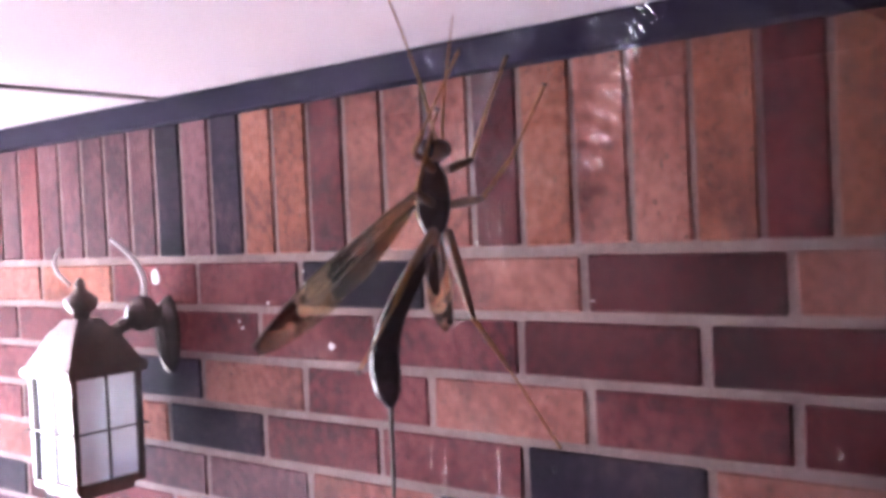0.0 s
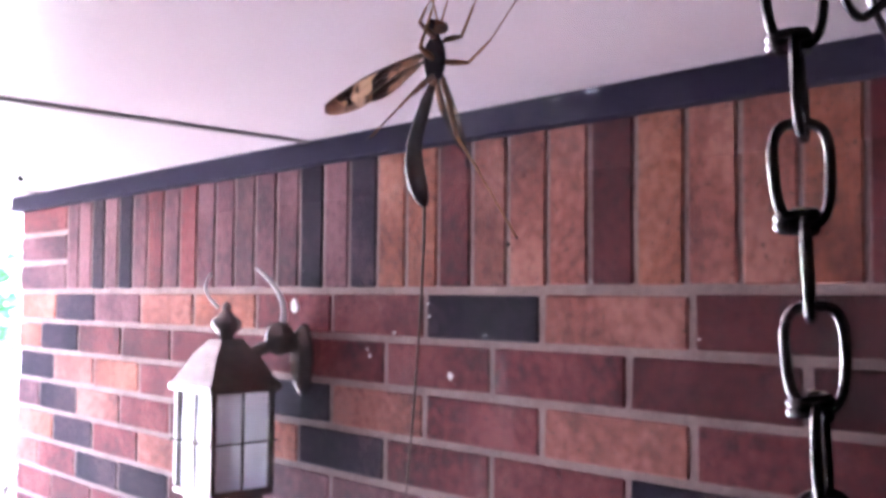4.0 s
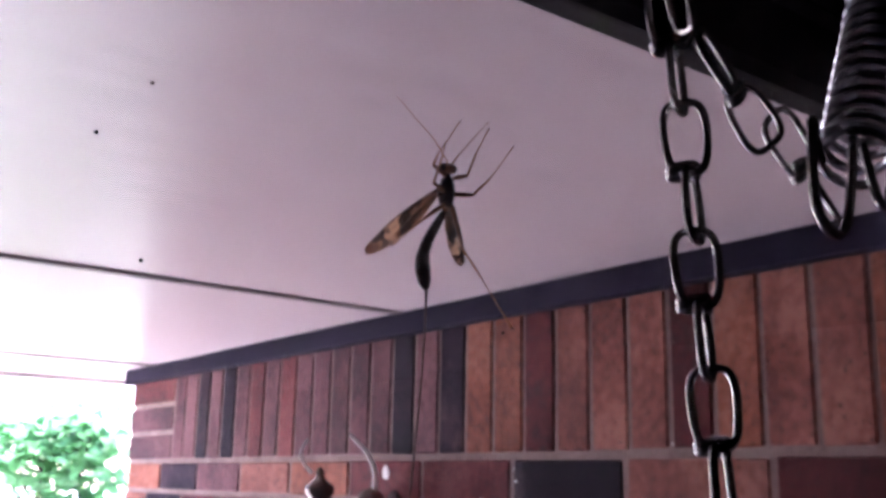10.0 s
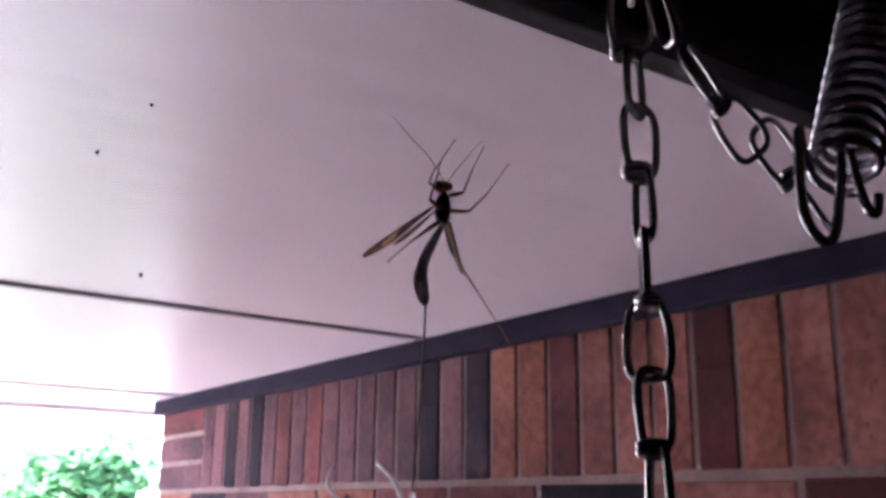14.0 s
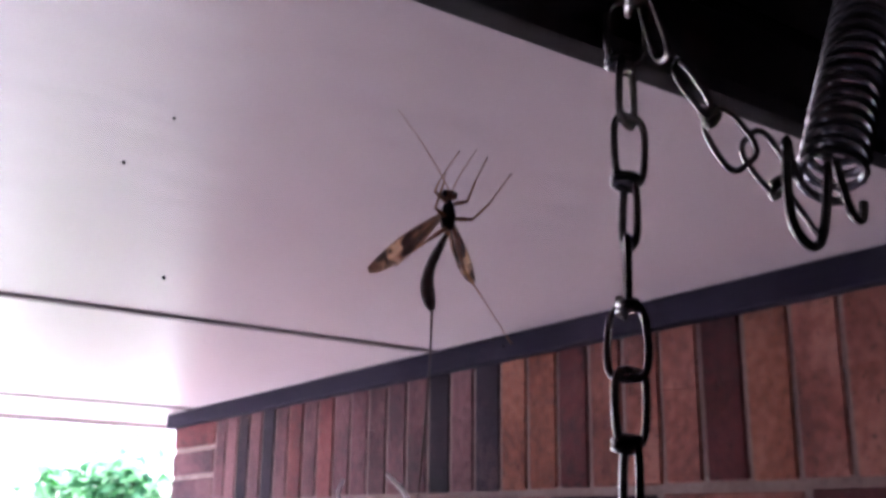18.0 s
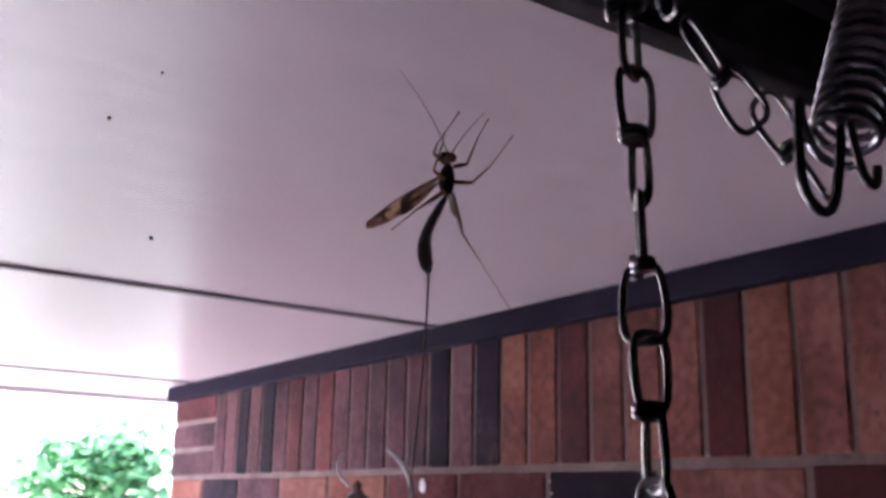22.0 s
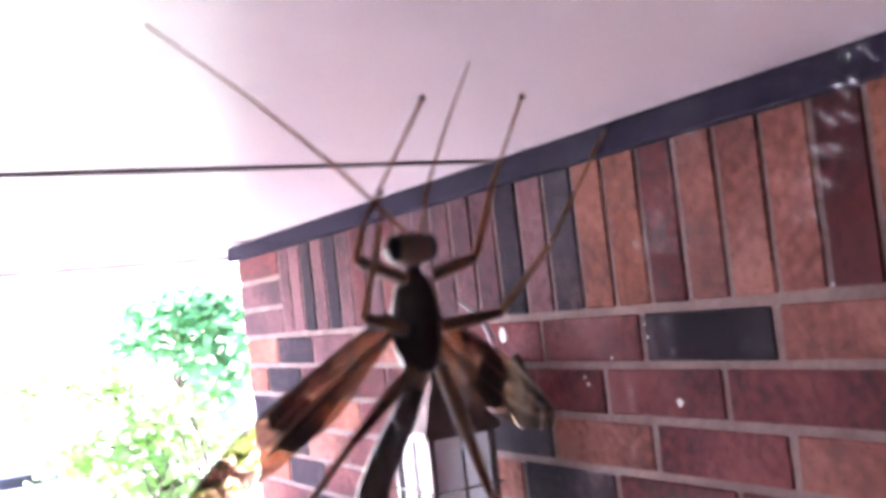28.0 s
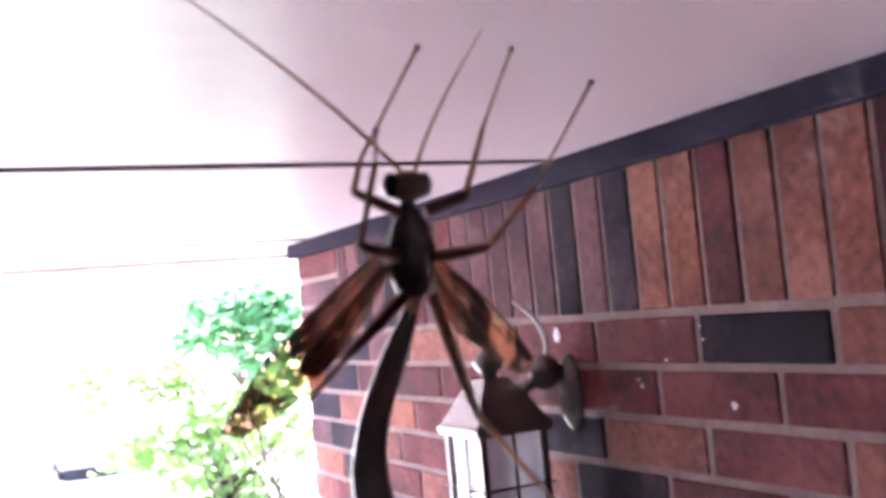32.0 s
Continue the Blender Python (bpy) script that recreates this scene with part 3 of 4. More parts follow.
        bmesh.ops.create_uvsphere(bm, u_segments=8, v_segments=6, radius=0.34 * MM, matrix=Matrix.Translation([c * MM for c in foot]))
        part("claw", bm, SHEATH, bug)
        return femur

    leg((1.4, -0.6, -2.6), (5.4, -1.6, -1.3), (7.2, -3.2, 5.2), (10.6, gy, 12.8))
    leg((-1.4, -0.6, -2.6), (-6.4, -1.6, -0.6), (-6.0, -3.0, 2.2), (0.2, gy, 12.6))
    leg((1.8, -0.4, -7.2), (7.4, -1.6, -6.6), (12.5, -3.2, -1.0), (19.8, gy, 9.6))
    leg((-1.8, -0.4, -7.0), (-6.2, -1.6, -5.6), (-4.6, -3.2, 1.8), (-4.8, gy, 4.6))
    leg((1.4, -0.2, -10.6), (4.4, -1.4, -22.6), (9.4, -3.2, -30.0), (19.6, gy, -43.2))
    leg((-1.4, -0.2, -10.6), (-8.4, -1.4, -15.8), (-13.0, -3.2, -19.2), (-21.0, gy, -26.2))

    # wings: root at the wing's own origin, x from root to tip, blade in the x-z plane
    def wing(name, length, width, bow, at):
        bm = bmesh.new()
        rows, n = [], 14
        for i in range(n + 1):
            u = i / n
            w = width * (math.sin(math.pi * min(1.0, u * 0.92 + 0.06)) ** 0.48) * (0.35 + 0.65 * min(1.0, u * 1.6))
            top = bow * math.sin(math.pi * u) + 0.18 * w
            rows.append([(u * length, 0.35 * math.sin(math.pi * u), top - w * v) for v in (0.0, 0.33, 0.66, 1.0)])
        for off in (0.0, 0.05):
            vs = [[bm.verts.new((x * MM, (y + off) * MM, z * MM)) for x, y, z in r] for r in rows]
            for a, b in zip(vs, vs[1:]):
                for k in range(3):
                    f = bm.faces.new((a[k], b[k], b[k + 1], a[k + 1]))
                    f.smooth = True
        blade = part(name, bm, WING, bug, "amber wing membrane with dark brown blotches")
        blade.location = [c * MM for c in at]
        for idx, r in ((0, 0.26), (1, 0.14), (2, 0.12)):
            bm = bmesh.new()
            pts = [Vector(row[idx]) * MM for row in (rows[:-1] if idx else rows)]
            tube(bm, pts, [r * MM * (1 - 0.6 * k / len(pts)) for k in range(len(pts))], 5)
            part("vein", bm, VEIN, blade)
        return blade

    wings = {
        "fore_left": wing("forewing", 29, 7.2, 1.0, (-1.6, 2.6, -5.6)),
        "hind_left": wing("hindwing", 18, 3.8, 0.5, (-1.4, 2.9, -7.2)),
        "fore_right": wing("forewing", 26, 6.8, 1.0, (1.6, 2.6, -5.6)),
        "hind_right": wing("hindwing", 16, 3.6, 0.5, (1.4, 2.9, -7.2)),
    }
    wings["abdomen"], wings["needle"], wings["feelers"] = abdomen, needle, feelers
    return bug, wings


WASP, WINGS = insect()


# ---- chain and spring inside the door ----
def oval(cx, cz, w, h, turn, y=0.0, n=22, waist=0.0):
    """Points of a rounded oblong loop standing in a plane turned about z."""
    pts = []
    for k in range(n):
        a = 2 * math.pi * k / n
        x = math.copysign(abs(math.cos(a)) ** 0.58, math.cos(a)) * w
        z = math.copysign(abs(math.sin(a)) ** 0.7, math.sin(a)) * h
        x *= 1 - waist * (z / h)
        pts.append((cx + x * math.cos(turn), y + x * math.sin(turn), cz + z))
    return pts


def chain_link(parent, place, turn, tilt=0.0, size=1.0, cross=1.22):
    """One link: two tapered loops of wire, the lower turned across the upper, and the wrapped knot between them; origin at the knot."""
    link = new("chain_link")
    link.parent = parent
    link.matrix_local = Matrix.Translation(place) @ Matrix.Rotation(tilt, 4, "Y")
    wire = 0.00108 * size ** 4
    for name, c, face in (("upper_loop", 0.0087, turn), ("lower_loop", -0.0087, turn + cross)):
        bm = bmesh.new()
        ring(bm, oval(0, c * size, 0.0052 * size, 0.0093 * size, face, waist=-0.08 if c > 0 else 0.12, n=32), wire, 9)
        part(name, bm, STEEL, link)
    # the wire's ends wrap twice round the middle and stand out on one side
    bm = bmesh.new()
    q = []
    for k in range(37):
        a = 2 * math.pi * k / 16
        x, y = 0.0033 * size * math.cos(a) - 0.0016 * size, 0.0021 * size * math.sin(a)
        q.append((x * math.cos(turn) - y * math.sin(turn), x * math.sin(turn) + y * math.cos(turn), (-0.0018 + 0.0036 * k / 36) * size))
    tube(bm, q, wire, 8)
    part("knot", bm, STEEL, link)
    return link


FACE = -0.86
TWIST = (20, 0, 45, 92, 50, 130, 60, 100, 45)


def hanging_chain():
    chain = new("hanging_chain")
    chain.location = (-0.797, CHAIN_Y, 2.045)
    tagged(chain, "dark steel double-loop chain hanging from the door head", "chain")
    links = []
    for i in range(9):
        lean = (0.1, 0.05, 0.0, 0.08, -0.06, 0.1, 0.0, -0.1, 0.1)[i]
        links.append(chain_link(chain, (0.0005 * (-1) ** i, 0, -0.0183 - 0.0336 * i), FACE + lean))
    return chain, links


def slack_chain():
    """The end that sags from the door head to the spring's hook."""
    chain = new("slack_chain")
    chain.location = (-0.797, CHAIN_Y, 2.045)
    tagged(chain, "slack dark steel chain sagging towards the spring hook", "chain")
    seen = Vector((0.75, 0.6, 0.3))
    for knot, d, turn, cross in (((-0.0035, -0.014, -0.0395), (0.36, -0.93), 0.7, 1.3), ((0.0178, -0.016, -0.0676), (0.77, -0.64), 1.15, -0.85), ((0.0453, -0.016, -0.0812), (0.77, -0.64), 0.5, 1.0)):
        tilt = math.atan2(-d[0], -d[1])
        v = Matrix.Rotation(-tilt, 3, "Y") @ seen
        chain_link(chain, Vector(knot), math.atan2(-v.x, v.y) + turn, tilt, 0.95, cross)
    return chain


def spring_thing():
    spring = new("coil_spring")
    spring.location = (-0.7457, CHAIN_Y - 0.02, 1.9467)
    spring.scale = (0.94, 0.94, 0.94)
    tagged(spring, "shiny steel coil spring with a hooked end below the door head", "spring")
    bm = bmesh.new()
    # the coil leans, with its turns square to its own axis
    r, turns = 0.0094, 16
    low, high = Vector((0.011, 0, 0.022)), Vector((0.0560, 0.0079, 0.1032))
    up = (high - low).normalized()
    side = (Vector((1, 0, 0)) - up * up.x).normalized()
    back = up.cross(side)
    pts = []
    for k in range(turns * 14 + 1):
        a = 2 * math.pi * k / 14
        pts.append(low.lerp(high, k / (turns * 14)) + side * (r * math.cos(a)) + back * (r * math.sin(a)))
    tube(bm, pts, 0.00145, 8)
    part("coil", bm, ZINC, spring)
    bm = bmesh.new()
    hook = [(-0.001, 0.002, 0.021), (-0.0068, 0.0, 0.025), (-0.0078, 0.0, 0.0305), (-0.0088, 0, 0.024), (-0.0094, 0, 0.012), (-0.0076, 0, 0.004), (-0.001, 0, 0.0), (0.0045, 0, 0.003), (0.0085, 0, 0.014), (0.012, 0, 0.03)]
    tube(bm, [p + Vector((-0.0038, -0.0021, -0.0016)) for p in spline(hook, 6)], 0.0015, 8)
    part("hook", bm, STEEL, spring)
    bm = bmesh.new()
    tail = [(0.0040, -0.007, 0.024), (0.0042, -0.0085, 0.014), (0.0068, -0.009, 0.0078), (0.0108, -0.009, 0.0075), (0.0124, -0.009, 0.0130)]
    tube(bm, spline(tail, 6), 0.0014, 8)
    part("curled_wire_end", bm, STEEL, spring)
    bm = bmesh.new()
    tube(bm, spline([(0.0640, 0.0079, 0.0985), (0.0648, 0.0082, 0.108), (0.065, 0.0085, 0.118)], 4), 0.0014, 8)
    part("shank", bm, ZINC, spring)
    return spring


CHAIN, LINKS = hanging_chain()
slack_chain()
spring_thing()


def chain_bracket():
    bm = bmesh.new()
    box(bm, -0.02, -0.012, -0.003, 0.125, 0.012, 0.003, 0.001)
    ob = part("chain_bracket", bm, STEEL)
    ob.location = (-0.797, CHAIN_Y - 0.005, 2.0605)
    bm = bmesh.new()
    ring(bm, oval(0.0, -0.0095, 0.006, 0.0085, 0.4), 0.0012, 8)
    part("eye", bm, STEEL, ob)
    box_ob = tagged(ob, "dark steel bracket plate under the door head casing", "bracket")
    return box_ob


chain_bracket()


# ---- shrub, car ----
def shrub(name, place, height, spread, count, seed, label, clumps=(), leaf=LEAF, low=0.0):
    rng = random.Random(seed)
    tree = new(name)
    tree.location = place
    tagged(tree, label, "tree")
    bm = bmesh.new()
    tips = []

    def grow(p, d, r, depth, length):
        pts = [p]
        for k in range(4):
            d = (d + Vector((rng.uniform(-0.25, 0.25), rng.uniform(-0.25, 0.25), rng.uniform(-0.05, 0.22)))).normalized()
            pts.append(pts[-1] + d * length / 4)
        tube(bm, pts, lerp_list([r, r * 0.55], 5), 7, False)
        if depth < 2:
            tips.append((pts[-1], d))
            tips.append((pts[2], d))
        if depth:
            for k in range(4 if depth > 1 else 3):
                q = pts[rng.choice((2, 3, 4))]
                dd = (d * 0.5 + Vector((rng.uniform(-1, 1) * spread, rng.uniform(-1, 1) * spread, rng.uniform(0.1, 0.8)))).normalized()
                grow(q, dd, r * 0.5, depth - 1, length * rng.uniform(0.55, 0.75))

    for k in range(3):
        grow(Vector((rng.uniform(-0.1, 0.1), rng.uniform(-0.1, 0.1), -0.05)), Vector((rng.uniform(-0.5, 0.5), rng.uniform(-0.5, 0.5), 1)).normalized(), 0.035, 3, height * 0.42)
    for at, size, many in clumps:
        stem = min(tips, key=lambda q: (q[0] - Vector(at)).length)[0]
        for k in range(many):
            end = Vector(at) + Vector([rng.gauss(0, w * 0.5) for w in size])
            mid = (stem + end) / 2 + Vector((rng.uniform(-0.05, 0.05), rng.uniform(-0.05, 0.05), 0.03))
            tube(bm, [stem, mid, end], [0.008, 0.005, 0.002], 5, False)
            tips += [(end, (end - mid).normalized())] * 10
    part("trunk", bm, BARK, tree)
    tips = [q for q in tips if q[0].z > low]
    verts, faces = [], []
    for k in range(count):
        p, d = rng.choice(tips)
        c = p + Vector((rng.gauss(0, 0.09), rng.gauss(0, 0.09), rng.gauss(0, 0.08)))
        u = Vector((rng.uniform(-1, 1), rng.uniform(-1, 1), rng.uniform(-0.5, 0.6))).normalized()
        v = u.cross(Vector((rng.uniform(-0.6, 0.6), rng.uniform(-0.6, 0.6), 1))).normalized()
        w = u.cross(v)
        L, W = rng.uniform(0.07, 0.125), rng.uniform(0.03, 0.05)
        b = len(verts)
        for f, s, h in ((0, 0, 0), (0.3, 0.85, 0.12), (0.65, 0.8, 0.1), (1, 0, -0.12), (0.65, -0.8, 0.1), (0.3, -0.85, 0.12), (0.5, 0, 0)):
            verts.append(c + u * L * f + v * W * s + w * W * h * 2)
        faces += [(b, b + 1, b + 6), (b + 1, b + 2, b + 6), (b + 2, b + 3, b + 6), (b + 3, b + 4, b + 6), (b + 4, b + 5, b + 6), (b + 5, b, b + 6)]
    me = bpy.data.meshes.new("crown")
    me.from_pydata(verts, [], faces)
    me.materials.append(leaf)
    crown = new("crown", me)
    crown.parent = tree
    return tree


shrub("leafy_shrub", (0.75, 3.9, -0.45), 2.3, 0.6, 700, 4, "broad-leaved green shrub growing beside the porch corner", [((-0.24, 0, 2.46), (0.26, 0.2, 0.12), 10), ((-0.02, 0.1, 2.52), (0.14, 0.2, 0.14), 6), ((0.0, 0.1, 2.2), (0.16, 0.2, 0.12), 4)], low=2.05)
shrub("leafy_shrub", (0.6, 5.2, -0.6), 1.9, 0.9, 2700, 9, "lower yellow-green shrub with thin branches on the lawn", [((0.05, 0, 1.95), (0.5, 0.3, 0.26), 14), ((-0.72, 0, 2.32), (0.1, 0.2, 0.2), 3), ((-0.36, 0, 2.34), (0.2, 0.2, 0.16), 4), ((-0.35, 0, 1.85), (0.3, 0.2, 0.22), 6), ((0.3, 0, 1.6), (0.35, 0.3, 0.3), 7), ((-0.1, 0, 1.5), (0.4, 0.3, 0.25), 6), ((0.35, 0, 2.2), (0.2, 0.2, 0.2), 5)], LEAF_PALE)


def parked_car():
    paint = grain(material("car_paint"), [(0.30, 0.33, 0.42), (0.38, 0.41, 0.50)], 2, 20, 0.0, (0.2, 0.3))
    dark = material("car_glass", (0.09, 0.10, 0.14), 0.12)
    rubber = grain(material("tyre_rubber"), [(0.015, 0.015, 0.015), (0.03, 0.03, 0.03)], 20, 5, 0.3, (0.7, 0.9))
    car = new("parked_car")
    car.matrix_world = pose(3.2, 36.0, -2.435, 0, 0, 88)
    tagged(car, "grey-blue parked car on the road beyond the lawn", "car")
    prof = [(-2.1, 0.35), (-2.12, 0.75), (-1.95, 0.92), (-1.35, 0.98), (-0.75, 1.42), (0.55, 1.44), (1.35, 1.0), (2.0, 0.86), (2.12, 0.6), (2.1, 0.35)]
    bm = bmesh.new()
    rows = [[bm.verts.new((x, s * (0.86 if z < 1.2 else 0.66), z)) for x, z in prof] for s in (-1, 1)]
    for k in range(len(prof)):
        bm.faces.new((rows[0][k], rows[0][(k + 1) % len(prof)], rows[1][(k + 1) % len(prof)], rows[1][k]))
    bm.faces.new(rows[0])
    bm.faces.new(rows[1][::-1])
    bmesh.ops.bevel(bm, geom=bm.edges[:], offset=0.05, segments=2, affect="EDGES")
    part("body", bm, paint, car)
    for s in (-1, 1):
        bm = bmesh.new()
        vs = [bm.verts.new((x, s * y, z)) for x, y, z in ((-1.12, 0.86, 1.0), (1.0, 0.86, 1.0), (0.45, 0.70, 1.36), (-0.7, 0.70, 1.36))]
        f = bm.faces.new(vs)
        e = bmesh.ops.extrude_face_region(bm, geom=[f])
        bmesh.ops.translate(bm, vec=(0, s * 0.012, 0), verts=[v for v in e["geom"] if isinstance(v, bmesh.types.BMVert)])
        part("side_window", bm, dark, car, "dark side window")
    for x in (-1.3, 1.3):
        for s in (-1, 1):
            bm = bmesh.new()
            tube(bm, [(x, s * 0.7, 0.32), (x, s * 0.74, 0.32), (x, s * 0.86, 0.32), (x, s * 0.9, 0.32)], [0.28, 0.32, 0.32, 0.28], 20)
            part("wheel", bm, rubber, car)
    return car


parked_car()


# ---- specks and spots ----
def flat_blob(name, outline, y, mat, label, category, thick=0.00025):
    c = Vector((sum(p[0] for p in outline) / len(outline), y, sum(p[1] for p in outline) / len(outline)))
    bm = bmesh.new()
    a = [bm.verts.new((p[0] - c.x, 0, p[1] - c.z)) for p in outline]
    f = bm.faces.new(a)
    e = bmesh.ops.extrude_face_region(bm, geom=[f])
    bmesh.ops.translate(bm, vec=(0, -thick, 0), verts=[v for v in e["geom"] if isinstance(v, bmesh.types.BMVert)])
    ob = part(name, bm, mat)
    ob.location = c
    ob.visible_shadow = False
    return tagged(ob, label, category)


def specks():
    rng = random.Random(3)
    for cx, cz in ((-0.9, 1.968), (-0.911, 1.954), (-0.899, 1.928), (-0.798, 1.923)):
        pts = [(cx + 0.00045 * math.cos(a) * rng.uniform(0.7, 1.2), cz + 0.00045 * math.sin(a) * rng.uniform(0.7, 1.2)) for a in (2 * math.pi * i / 9 for i in range(9))]
        flat_blob("glass_speck", pts, GLASS_Y - 0.0018, SPECK, "tiny dark speck on the window glass", "speck")


specks()


def wall_spot():
    bm = bmesh.new()
    bmesh.ops.create_icosphere(bm, subdivisions=2, radius=0.011, matrix=Matrix.Diagonal((0.25, 0.9, 1.1, 1)))
    for v in bm.verts:
        v.co += Vector((0, noise.noise(v.co * 300) * 0.003, noise.noise(v.co * 280 + Vector((3, 1, 2))) * 0.003))
    ob = part("paint_blob", bm, PALE)
    ob.location = (-0.0015, 0.21, 1.90)
    tagged(ob, "white blob of dried paint on the brick wall", "paint blob")


wall_spot()


def paint_flecks():
    rng = random.Random(5)
    for y, z, r in ((-0.165, 1.806, 0.008), (0.012, 1.826, 0.004), (0.018, 1.835, 0.003), (-0.118, 1.905, 0.0035), (-0.121, 1.888, 0.003), (-0.045, 1.862, 0.004), (-0.56, 1.87, 0.003), (-0.41, 1.935, 0.003)):
        bm = bmesh.new()
        bmesh.ops.create_icosphere(bm, subdivisions=2, radius=r, matrix=Matrix.Diagonal((0.18, rng.uniform(0.6, 1.2), rng.uniform(0.7, 1.1), 1)))
        bmesh.ops.scale(bm, vec=(1, 0.65, 0.65), verts=bm.verts[:])
        for v in bm.verts:
            v.co += Vector((0, noise.noise(v.co * 900 + Vector((y * 50, 0, 0))) * r * 0.5, noise.noise(v.co * 800) * r * 0.5))
        ob = part("paint_fleck", bm, PALE)
        ob.location = (-0.0004, y, z)
        tagged(ob, "small white fleck of dried paint on a brick", "paint fleck", "paint flecks on the wall")


paint_flecks()


# ---- brick wall: mortar core with bricks standing proud ----
def brick_mesh(name, sx, sy, sz, tone, seed, bevel=0.0022):
    rng = random.Random(seed)
    bm = bmesh.new()
    box(bm, -sx / 2, -sy / 2, -sz / 2, sx / 2, sy / 2, sz / 2)
    for v in bm.verts:
        v.co += Vector((rng.uniform(-0.0008, 0.0008), rng.uniform(-0.0014, 0.0014), rng.uniform(-0.0012, 0.0012)))
    bmesh.ops.bevel(bm, geom=bm.edges[:], offset=bevel, segments=1, affect="EDGES")
    bmesh.ops.recalc_face_normals(bm, faces=bm.faces[:])
    me = bpy.data.meshes.new(name)
    bm.to_mesh(me)
    bm.free()
    me.materials.append(BRICK[tone])
    return me


def brick_wall():
    bm = bmesh.new()
    box(bm, 0.0028, -0.98, 0.0, 0.2, WALL_END - 0.006, CEIL + 0.1)
    box(bm, 0.2, WALL_END - 0.2, 0.0, 3.0, WALL_END - 0.006, CEIL + 0.1)
    wall = tagged(part("wall_brick", bm, MORTAR), "mixed red, tan and black brick porch wall with pale mortar", "wall", "", "structure")
    rng = random.Random(12)
    cache = {}

    def lay(sx, sy, sz, tone, place):
        key = (round(sx, 3), round(sy, 3), round(sz, 3), tone, rng.randrange(3))
        if key not in cache:
            cache[key] = brick_mesh("brick", sx, sy, sz, tone, hash(key[:3]) % 1000 + key[4])
        piece("brick", cache[key], wall, place)

    soldier = {0: "orange", 1: "orange", 2: "red", 3: "tan", 4: "tan", 5: "tan", 6: "deep", 7: "orange", 8: "tan", 9: "tan", 10: "orange", 11: "deep", 12: "orange", 13: "tan",
               -1: "dark", -2: "purple", -3: "dark", -4: "purple", -5: "purple", -6: "purple", -7: "purple", -8: "purple", -9: "red", -10: "purple", -11: "red", -12: "purple", -13: "dark", -14: "purple", -15: "dark", -16: "purple", -17: "purple"}
    for k in range(-17, 14):
        w = PITCH - 0.0074
        lay(0.0605, w, SOLDIER_TOP + 0.012 - SOLDIER_LOW, soldier[k], (0.03, -(k + 0.5) * PITCH, (SOLDIER_TOP + 0.012 + SOLDIER_LOW) / 2))
    # three stretchers finish the soldier course at the corner
    y0 = 17 * PITCH + 0.006
    for i in range(3):
        lay(0.06, WALL_END - y0, 0.058, "red" if i == 2 else "purple", (0.03, (y0 + WALL_END) / 2, SOLDIER_LOW + 0.029 + 0.0705 * i))
    # running courses
    tones = {(0, 0): "dark", (0, -1): "red", (0, 1): "tan", (0, -6): "dark", (0, -5): "purple", (0, -4): "tan", (0, 2): "deep", (0, -2): "red", (0, -3): "orange", (0, 3): "tan",
             (1, 0): "red", (1, 1): "red", (1, 2): "deep", (1, -1): "red", (1, -6): "dark", (1, -3): "deep", (1, -2): "deep", (1, 3): "deep",
             (2, 0): "red", (2, 1): "tan", (2, 2): "red", (2, 3): "deep", (2, -1): "tan", (2, -2): "dark", (2, -6): "tan",
             (3, -1): "dark", (3, 0): "red", (3, 1): "red", (3, 2): "dark", (3, 3): "tan", (3, -6): "dark", (4, 0): "tan", (4, -1): "purple", (4, -6): "dark", (5, -6): "red"}
    L = 0.22
    for c in range(26):
        low = 1.858 - 0.0713 * c
        if low < 0.01:
            break
        phase = -0.11 if c % 2 == 0 else -0.023
        for i in range(-8, 5):
            a, b = phase - i * L - L + 0.0055, phase - i * L - 0.0055
            a, b = max(a, -0.975), min(b, WALL_END)
            if b - a < 0.03:
                continue
            tone = tones.get((c, i)) or rng.choice(("red", "red", "deep", "tan", "purple", "red", "orange", "dark"))
            lay(0.06, b - a, 0.0598, tone, (0.03, (a + b) / 2, low + 0.0299))
    # the return round the corner
    for c in range(29):
        low = 1.858 + 0.0713 * (3 - c)
        if low < 0.01:
            break
        off = 0.0 if c % 2 else 0.11
        for i in range(2):
            lay(0.2, 0.06, 0.0598, rng.choice(("red", "tan", "purple")), (0.065 + off + 0.105 + i * L, WALL_END - 0.03 + 0.0005, low + 0.0299))
    return wall


brick_wall()

# dark board between the bricks and the soffit
block("trim_board", (-0.02, -0.98, SOLDIER_TOP), (0.004, WALL_END + 0.022, CEIL - 0.001), TRIM, "dark slate-painted trim board along the wall top", "trim", "structure", 0.002)
block("trim_return", (0.005, WALL_END + 0.002, SOLDIER_TOP), (3.0, WALL_END + 0.022, CEIL - 0.001), TRIM, "dark slate-painted trim board round the corner", "trim", "structure", 0.002)


WASP_PATH = [(0, -0.8125, 1.968), (8, -0.8125, 1.968), (9.2, -0.8122, 1.9683), (16, -0.8125, 1.9678), (24, -0.8128, 1.968), (32, -0.8126, 1.968)]


